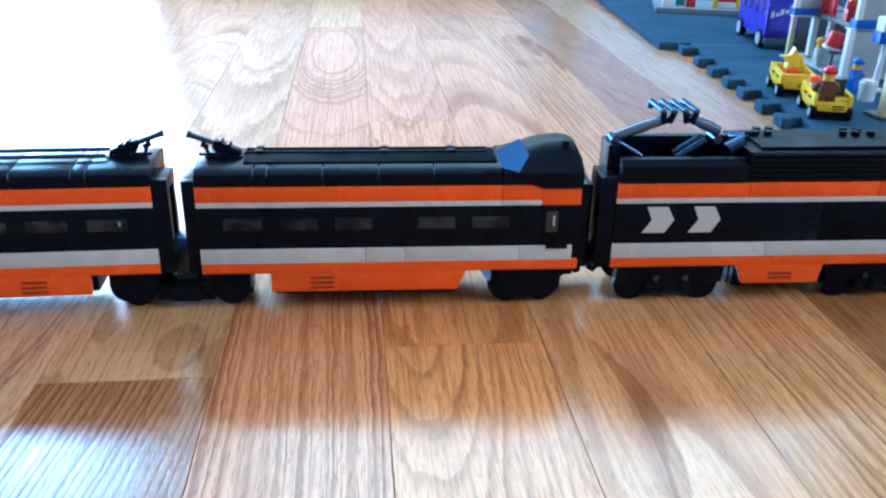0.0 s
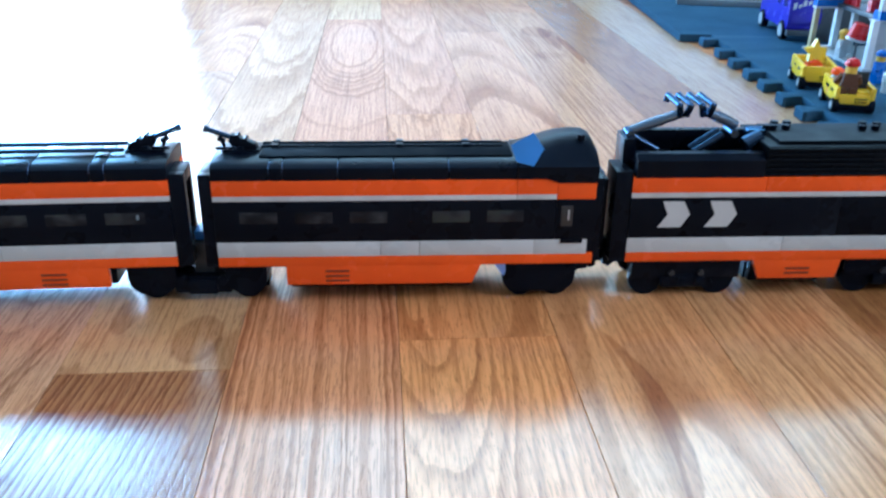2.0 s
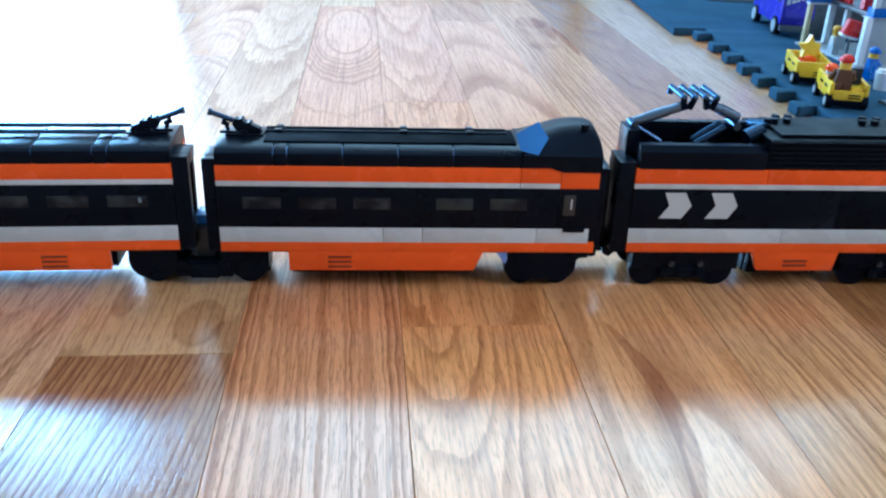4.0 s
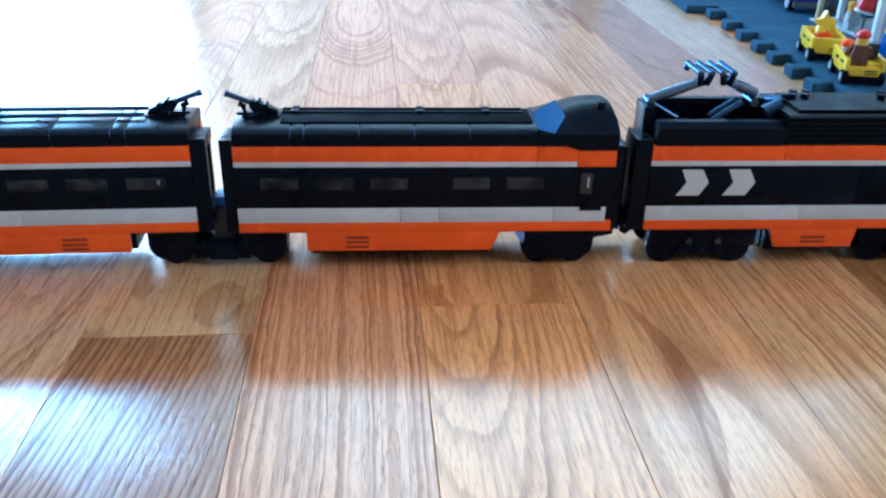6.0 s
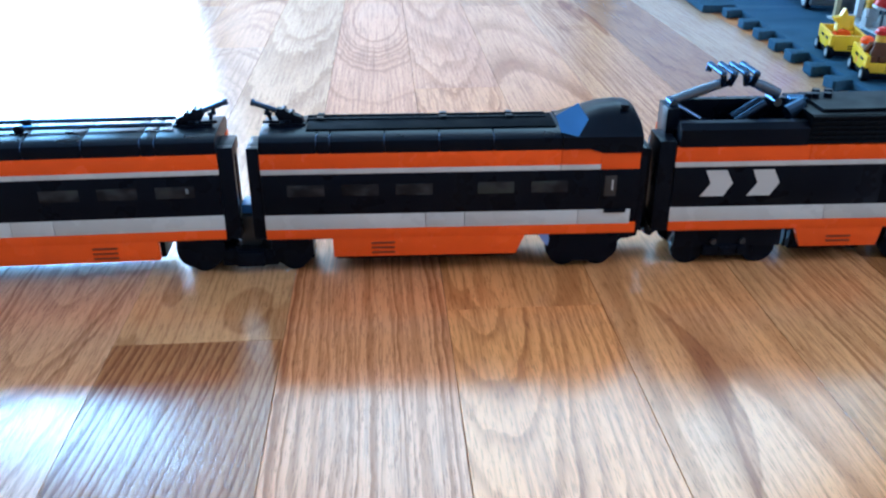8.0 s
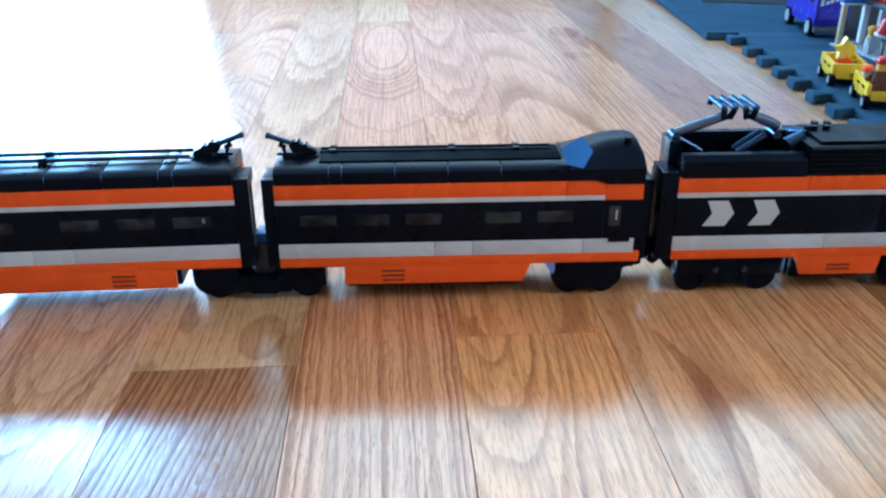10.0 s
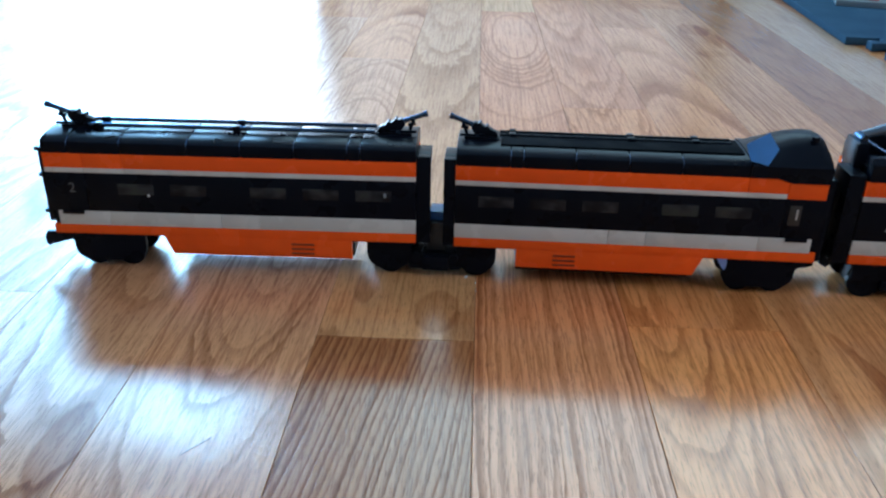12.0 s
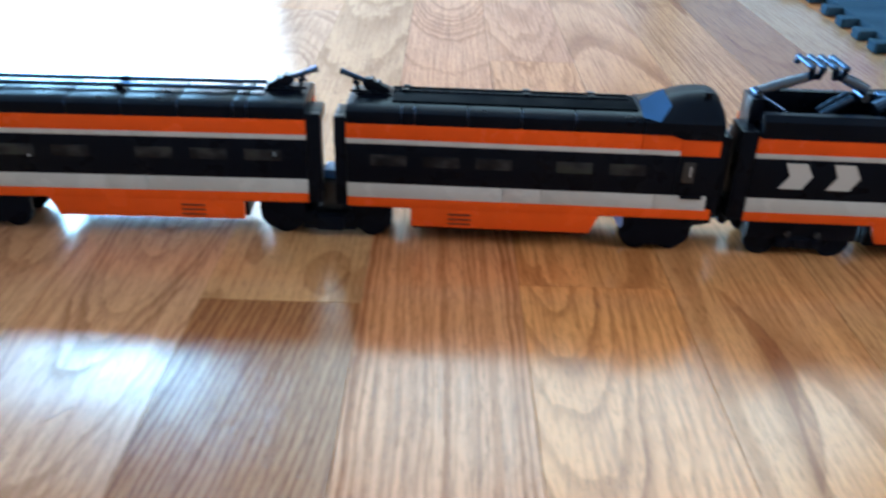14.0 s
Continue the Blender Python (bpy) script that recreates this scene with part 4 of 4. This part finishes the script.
def cart(x, y, turn, label, driven=False):
    """Small yellow toy truck: long side along local y, open bed, dark marks, four wheels."""
    c = empty("toy_truck", pose(x, y, G, 0, 0, turn) @ Matrix.Scale(1.18, 4), label, "toy truck", "toy trucks")
    W, Ln = 0.0162, 0.0255
    box("chassis", c, BLACK, -W + 0.002, W - 0.002, -Ln, Ln, 0.0030, 0.0080, 0.0004)
    side = [(-Ln, 0.0130), (-Ln + 0.0020, 0.0130), (-Ln + 0.0030, 0.0085), (Ln - 0.0030, 0.0085), (Ln - 0.0020, 0.0130), (Ln, 0.0130), (Ln, 0.0240), (-Ln, 0.0225)]
    for sx in (-1, 1):
        prism("body_panel", c, YELLOW, side, 0, sx * W, sx * (W - 0.0032), 0.0004)
    front = 0.0165 if driven else 0.0225
    box("front_panel", c, YELLOW, -W + 0.0034, W - 0.0034, -Ln, -Ln + 0.0032, 0.0082, front, 0.0005)
    box("rear_panel", c, YELLOW, -W + 0.0034, W - 0.0034, Ln - 0.0032, Ln, 0.0082, 0.0238, 0.0005)
    if driven:
        box("bonnet", c, YELLOW, 0.002, W - 0.0036, -Ln + 0.0034, -0.0090, 0.0082, 0.0190, 0.0005)
        box("windscreen", c, PANE, 0.002, W - 0.0036, -0.0086, -0.0066, 0.0082, 0.0330, 0.0005, "dark upright windscreen")
    else:
        box("seat", c, YELLOW, -0.002, W - 0.0036, 0.008, Ln - 0.0034, 0.0082, 0.0205, 0.0005)
        box("seat_back", c, YELLOW, 0.004, W - 0.0036, 0.0140, Ln - 0.0034, 0.0207, 0.0310, 0.0008)
    for yy in (-0.0105, 0.0065):
        box("side_mark", c, BLACK, -W - 0.0004, -W + 0.001, yy - 0.0045, yy + 0.0045, 0.0165, 0.0188)
    for z in (0.0100, 0.0125):
        box("grille_bar", c, BLACK, 0.000, 0.010, -Ln - 0.0004, -Ln + 0.001, z, z + 0.0010)
    for sx in (-1, 1):
        for sy in (-1, 1):
            bm = bmesh.new()
            add_rod(bm, (sx * (W - 0.0045), sy * 0.0205, 0.0062), (sx * (W + 0.0012), sy * 0.0205, 0.0062), 0.0062, sides=20)
            tyre = part("wheel", bm, BLACK, c)
            rod("rim", tyre, TOY_GREY, (sx * (W + 0.0013), sy * 0.0205, 0.0062), (sx * (W + 0.0018), sy * 0.0205, 0.0062), 0.0036)
    return c


cart(0.5850, 0.4960, -12, "small yellow toy truck with an open bed, standing on the mat")
cart(0.5785, 0.4000, -13, "small yellow toy truck with a dark windscreen, standing on the mat", True)
figure("toy_figure", 0.5845, 0.5010, G + 0.0110, ORANGE, YELLOW, YELLOW, 10, "toy figure with a yellow star-shaped head sitting in a truck", star=True, seated=True, grow=1.2)
figure("toy_figure", 0.5690, 0.3840, G + 0.0096, BROWN, SKIN, TOY_RED, 165, "toy figure in brown with a red cap standing in a truck", grow=1.16)
figure("toy_figure", 0.5725, 0.4170, G + 0.0096, ORANGE, TOY_WHITE, ORANGE, 15, "toy figure in orange and white sitting in a truck", seated=True, grow=1.1)
figure("toy_figure", 0.6830, 0.6300, G, TOY_WHITE, SKIN, SKIN, 30, "toy figure in a white shirt standing on the mat")
figure("toy_figure", 0.6640, 0.5000, G, TOY_BLUE, SKIN, TOY_BLUE, 30, "toy figure in a blue uniform with a blue hat")


def bus():
    b = empty("toy_bus", pose(0.6900, 0.8120, G, 0, 0, -6), "purple toy double-decker bus standing on the foam mat", "toy bus")
    W, Ln, H = 0.025, 0.068, 0.128
    shell = [(-Ln, 0.026), (-Ln + 0.004, 0.016), (Ln, 0.014), (Ln, H), (-Ln + 0.004, H), (-Ln, 0.075)]
    prism("body", b, PURPLE, shell, 0, -W, W, 0.0020)
    box("bumper", b, DARK_GREY, -W + 0.001, W - 0.001, -Ln - 0.003, -Ln + 0.010, 0.008, 0.0155, 0.0008)
    box("lower_panel", b, PURPLE, -W + 0.004, W - 0.004, -Ln - 0.0022, -Ln + 0.002, 0.0260, 0.0400, 0.0008)
    for z in (0.046, 0.094):
        for n in range(4):
            y = -Ln + 0.012 + n * 0.030
            box("window", b, TINTED, -W - 0.0005, -W + 0.002, y, y + 0.015, z, z + 0.024, 0.0006)
    box("front_window", b, TINTED, -W + 0.006, W - 0.006, -Ln - 0.0005, -Ln + 0.006, 0.088, 0.112, 0.0006)
    for n, (x, h) in enumerate(((-0.020, 0.010), (-0.013, 0.006), (-0.007, 0.009), (0.000, 0.006), (0.006, 0.011))):
        z = 0.0440 + 0.0022 * n
        prism("front_mark", b, TOY_WHITE, [(x, z), (x + 0.0045, z + 0.0014), (x + 0.0045, z + h), (x, z + h - 0.0014)], 1, -Ln - 0.0009, -Ln + 0.001)
    for sx in (-1, 1):
        for y in (-0.049, 0.049):
            bm = bmesh.new()
            add_rod(bm, (sx * (W - 0.006), y, 0.0130), (sx * (W + 0.002), y, 0.0130), 0.0130, sides=24)
            tyre = part("wheel", bm, BLACK, b)
            rod("rim", tyre, TOY_GREY, (sx * (W + 0.0021), y, 0.0130), (sx * (W + 0.0032), y, 0.0130), 0.0090)


bus()


def building():
    h = empty("toy_building", pose(0.7, 0.58, G), "white and blue toy brick building with columns and grey walls", "toy building")

    def block(name, mm, x0, x1, y0, y1, z0, z1, label=""):
        return box(name, h, mm, x0 - 0.7, x1 - 0.7, y0 - 0.58, y1 - 0.58, z0, z1, 0.0005, label)

    block("base_plate", TOY_GREY, 0.6630, 0.9600, 0.6790, 0.7000, 0.0002, 0.0030)
    block("base_plate", TOY_GREY, 0.6755, 0.9600, 0.5560, 0.6788, 0.0002, 0.0030)
    # far wing: tan post and white column under a blue band
    block("tan_post", TAN, 0.6655, 0.6720, 0.6835, 0.6900, 0.0032, 0.0560, "tan post")
    block("column", TOY_WHITE, 0.6945, 0.7025, 0.6820, 0.6900, 0.0032, 0.0560)
    block("sill", TOY_WHITE, 0.6820, 0.6943, 0.6840, 0.6900, 0.0032, 0.0062)
    block("dark_wall", DARK_GREY, 0.7030, 0.9500, 0.7400, 0.7460, 0.0002, 0.0560, "dark back wall")
    block("white_lintel", TOY_WHITE, 0.6640, 0.7160, 0.6815, 0.6920, 0.0562, 0.0590)
    block("blue_band", TOY_BLUE, 0.6640, 0.7160, 0.6800, 0.6920, 0.0592, 0.0680)
    block("upper_wall", TOY_GREY, 0.6712, 0.7160, 0.6830, 0.6920, 0.0682, 0.1300, "light grey upper wall")
    block("upper_column", TOY_WHITE, 0.6640, 0.6710, 0.6800, 0.6870, 0.0682, 0.1300)
    # balcony between the wings
    block("balcony_floor", DARK_GREY, 0.6920, 0.9500, 0.5765, 0.6795, 0.0584, 0.0635, "dark grey balcony floor")
    block("balcony_side", TOY_RED, 0.6990, 0.7040, 0.6450, 0.6790, 0.0637, 0.0860, "red balcony side")
    block("column", TOY_WHITE, 0.7000, 0.7070, 0.6480, 0.6550, 0.0032, 0.0582)
    block("inner_wall", DARK_GREY, 0.7600, 0.7660, 0.5800, 0.6780, 0.0032, 0.0582, "dark inner wall")
    # near wing
    block("column", TOY_WHITE, 0.6800, 0.6880, 0.5600, 0.5680, 0.0032, 0.0600)
    block("lower_wall", TOY_GREY, 0.6882, 0.9500, 0.5640, 0.5720, 0.0032, 0.0600, "light grey lower wall")
    block("blue_band", TOY_BLUE, 0.6860, 0.9500, 0.5600, 0.5760, 0.0612, 0.0720)
    block("white_lintel", TOY_WHITE, 0.6800, 0.9500, 0.5605, 0.5755, 0.0602, 0.0611)
    block("upper_column", TOY_WHITE, 0.6860, 0.6930, 0.5600, 0.5670, 0.0722, 0.1300)
    block("upper_wall", TOY_GREY, 0.6932, 0.9500, 0.5630, 0.5740, 0.0722, 0.1300, "light grey upper wall")


building()
figure("toy_figure", 0.7030, 0.6080, G + 0.0636, TOY_RED, SKIN, BROWN, 10, "toy figure in red standing on the balcony")


def awning():
    a = empty("red_awning", pose(0.6810, 0.5920, G + 0.0031), "red and white toy drum tilted on a thin post", "toy umbrella")
    rod("post", a, DARK_GREY, (0, 0, 0), (0, 0, 0.030), 0.0016)
    lean = Vector((0.22, -0.10, 1)).normalized()
    foot = Vector((-0.003, 0, 0.0285))
    bm = bmesh.new()
    add_rod(bm, foot + lean * 0.0032, foot + lean * 0.0210, 0.0118, 0.0100, 20)
    part("canopy", bm, TOY_RED, a)
    rod("rim", a, TOY_WHITE, foot, foot + lean * 0.0030, 0.0122, "white rim")


awning()


def barrel(x, y, label):
    b = empty("toy_barrel", pose(x, y, G), label, "toy barrel")
    bm = bmesh.new()
    add_rod(bm, (0, 0, 0), (0, 0, 0.020), 0.0090, 0.0100, 20)
    part("drum", bm, TOY_WHITE, b)
    rod("lid", b, TOY_WHITE, (0, 0, 0.0202), (0, 0, 0.0225), 0.0082)
    rod("handle", b, TOY_WHITE, (0.004, 0, 0.0226), (0.010, 0.002, 0.0520), 0.0014)


barrel(0.6570, 0.4570, "white toy barrel with an upright handle on the mat")

kiosk = empty("toy_kiosk", pose(0.6390, 0.3820, G, 0, 0, 5), "blue and white toy stand with a tan brick column", "toy stand")
box("base_plate", kiosk, DARK_GREY, -0.014, 0.060, -0.012, 0.020, 0.0002, 0.0034, 0.0004)
box("tan_column", kiosk, TAN, -0.012, -0.003, -0.010, 0.000, 0.0036, 0.0520, 0.0005)
box("blue_wall", kiosk, TOY_BLUE, -0.002, 0.055, -0.010, -0.004, 0.0036, 0.0450, 0.0005)
box("lintel", kiosk, TOY_WHITE, -0.012, 0.055, -0.010, -0.003, 0.0522, 0.0560, 0.0006)


def pole_sign():
    """Blue and white box on a white pole."""
    p = empty("toy_sign", pose(0.6900, 0.4980, G), "blue and white toy sign box on a white pole", "toy sign")
    box("foot", p, TOY_WHITE, -0.008, 0.008, -0.008, 0.008, 0.0002, 0.0032, 0.0004)
    rod("pole", p, TOY_WHITE, (0, 0, 0.0032), (0, 0, 0.0560), 0.0032)
    box("blue_box", p, TOY_BLUE, -0.012, 0.012, -0.008, 0.008, 0.0562, 0.0700, 0.0006)
    box("white_box", p, TOY_WHITE, -0.010, 0.012, -0.008, 0.008, 0.0702, 0.0860, 0.0006)
    rod("stud", p, TOY_WHITE, (0, 0, 0.0860), (0, 0, 0.0878), 0.0024)


pole_sign()


def far_row():
    """Low grey platform at the far end of the mat with bright bricks on it."""
    r = empty("toy_platform", pose(0.600, 1.075, G, 0, 0, -14), "long low light-grey toy platform at the far end of the mat", "toy platform")
    box("slab", r, SLATE, 0.0, 0.34, 0.0, 0.12, 0.0002, 0.0098, 0.0006)
    spots = [(0.020, 0.030, TOY_WHITE, 0.020), (0.045, 0.050, TEAL, 0.030), (0.062, 0.030, TOY_RED, 0.022), (0.190, 0.030, TOY_WHITE, 0.018), (0.225, 0.060, DARK_GREY, 0.035), (0.255, 0.030, YELLOW, 0.020)]
    for x, y, mm, hh in spots:
        c = empty("toy_brick_stack", r.matrix_world @ pose(x, y, 0.0099), "small bright stack of toy bricks on the platform", "toy bricks", "toy brick stacks")
        box("lower_brick", c, mm, -0.008, 0.008, -0.008, 0.008, 0.0, hh * 0.5, 0.0005)
        box("upper_brick", c, mm, -0.006, 0.006, -0.008, 0.008, hh * 0.5 + 0.0001, hh, 0.0005)
    g = empty("toy_gate", r.matrix_world @ pose(0.125, 0.030, 0.0099), "small yellow toy gate with a red panel on the platform", "toy gate")
    for x in (-0.020, 0.020):
        box("gate_post", g, YELLOW, x - 0.004, x + 0.004, -0.004, 0.004, 0, 0.030, 0.0005)
    box("gate_panel", g, TOY_RED, -0.0158, 0.0158, -0.002, 0.002, 0.010, 0.030, 0.0005)
    box("gate_step", g, TOY_WHITE, -0.0158, 0.0158, -0.003, 0.003, 0.0, 0.0098, 0.0005)


far_row()

# ---------------------------------------------------------------- floor of oak strips
TURNED = 1.55
floor = tagged(box("floor", None, GAPS, WEST, EAST, SOUTH, NORTH, -0.030, -0.0085), "varnished oak strip floor", "floor", kind="structure")
rng = random.Random(11)


def plank(parent, p0, q0, q1, colour, material):
    """One board, origin at its middle, with eased top edges."""
    w, l = (STRIP - GAP) / 2, (q1 - q0 - GAP) / 2
    me = bpy.data.meshes.new("plank")
    e = 0.00016
    v = [(-w, -l, -0.008), (w, -l, -0.008), (w, l, -0.008), (-w, l, -0.008), (-w, -l, -e), (w, -l, -e), (w, l, -e), (-w, l, -e), (-w + e, -l + e, 0), (w - e, -l + e, 0), (w - e, l - e, 0), (-w + e, l - e, 0)]
    f = [(8, 9, 10, 11)] + [(k, (k + 1) % 4, 4 + (k + 1) % 4, 4 + k) for k in range(4)] + [(4 + k, 4 + (k + 1) % 4, 8 + (k + 1) % 4, 8 + k) for k in range(4)]
    me.from_pydata(v, [], f)
    me.materials.append(material)
    ob = new("plank", me)
    ob.parent = parent
    ob.color = colour
    c, s = math.cos(radians(TURNED)), math.sin(radians(TURNED))
    p, q = p0 + STRIP / 2, (q0 + q1) / 2
    ob.matrix_world = pose(p * c - q * s, p * s + q * c, 0, 0, 0, TURNED)
    return ob


def floor_mark():
    # a short dark mark on the boards, built as a thin strand
    cu = bpy.data.curves.new("thread", "CURVE")
    cu.dimensions, cu.bevel_depth, cu.bevel_resolution = "3D", 0.00014, 1
    sp = cu.splines.new("POLY")
    spots = [(-0.1140, -0.1850), (-0.1112, -0.1805), (-0.1078, -0.1765), (-0.1052, -0.1730), (-0.1048, -0.1712)]
    sp.points.add(len(spots) - 1)
    for pt, (x, y) in zip(sp.points, spots):
        pt.co = (x, y, 0.0003, 1)
    tmp = bpy.data.objects.new("tmp", cu)
    me = bpy.data.meshes.new_from_object(tmp)
    bpy.data.objects.remove(tmp)
    me.materials.append(BROWN)
    tagged(new("thread", me), "short dark mark on the oak floor, built as a thin strand", "thread")


floor_mark()

Q0, Q1 = SOUTH - 0.05, NORTH + 0.02
for k in range(-33, 23):
    own = sorted((a, b) for strip, a, b in OWN if strip == k)
    known = sorted({q for ab in own for q in ab}) or [rng.uniform(-0.9, 0.3)]
    cuts = list(known)
    while cuts[0] > Q0:
        cuts.insert(0, cuts[0] - rng.uniform(0.45, 1.3))
    while cuts[-1] < Q1:
        cuts.append(cuts[-1] + rng.uniform(0.45, 1.3))
    cuts = [Q0] + [c for c in cuts if Q0 + 0.12 < c < Q1 - 0.12] + [Q1]
    for a, b in zip(cuts, cuts[1:]):
        if (k, a, b) in OWN:
            colour, material = OWN[k, a, b]
        else:
            colour, material = (rng.uniform(0.45, 1.0), rng.random(), rng.uniform(0.02, 0.20), rng.choice((0.0, 0.1, 0.9, 1.0))), OAK
        plank(floor, FIRST + k * STRIP, a, b, colour, material)
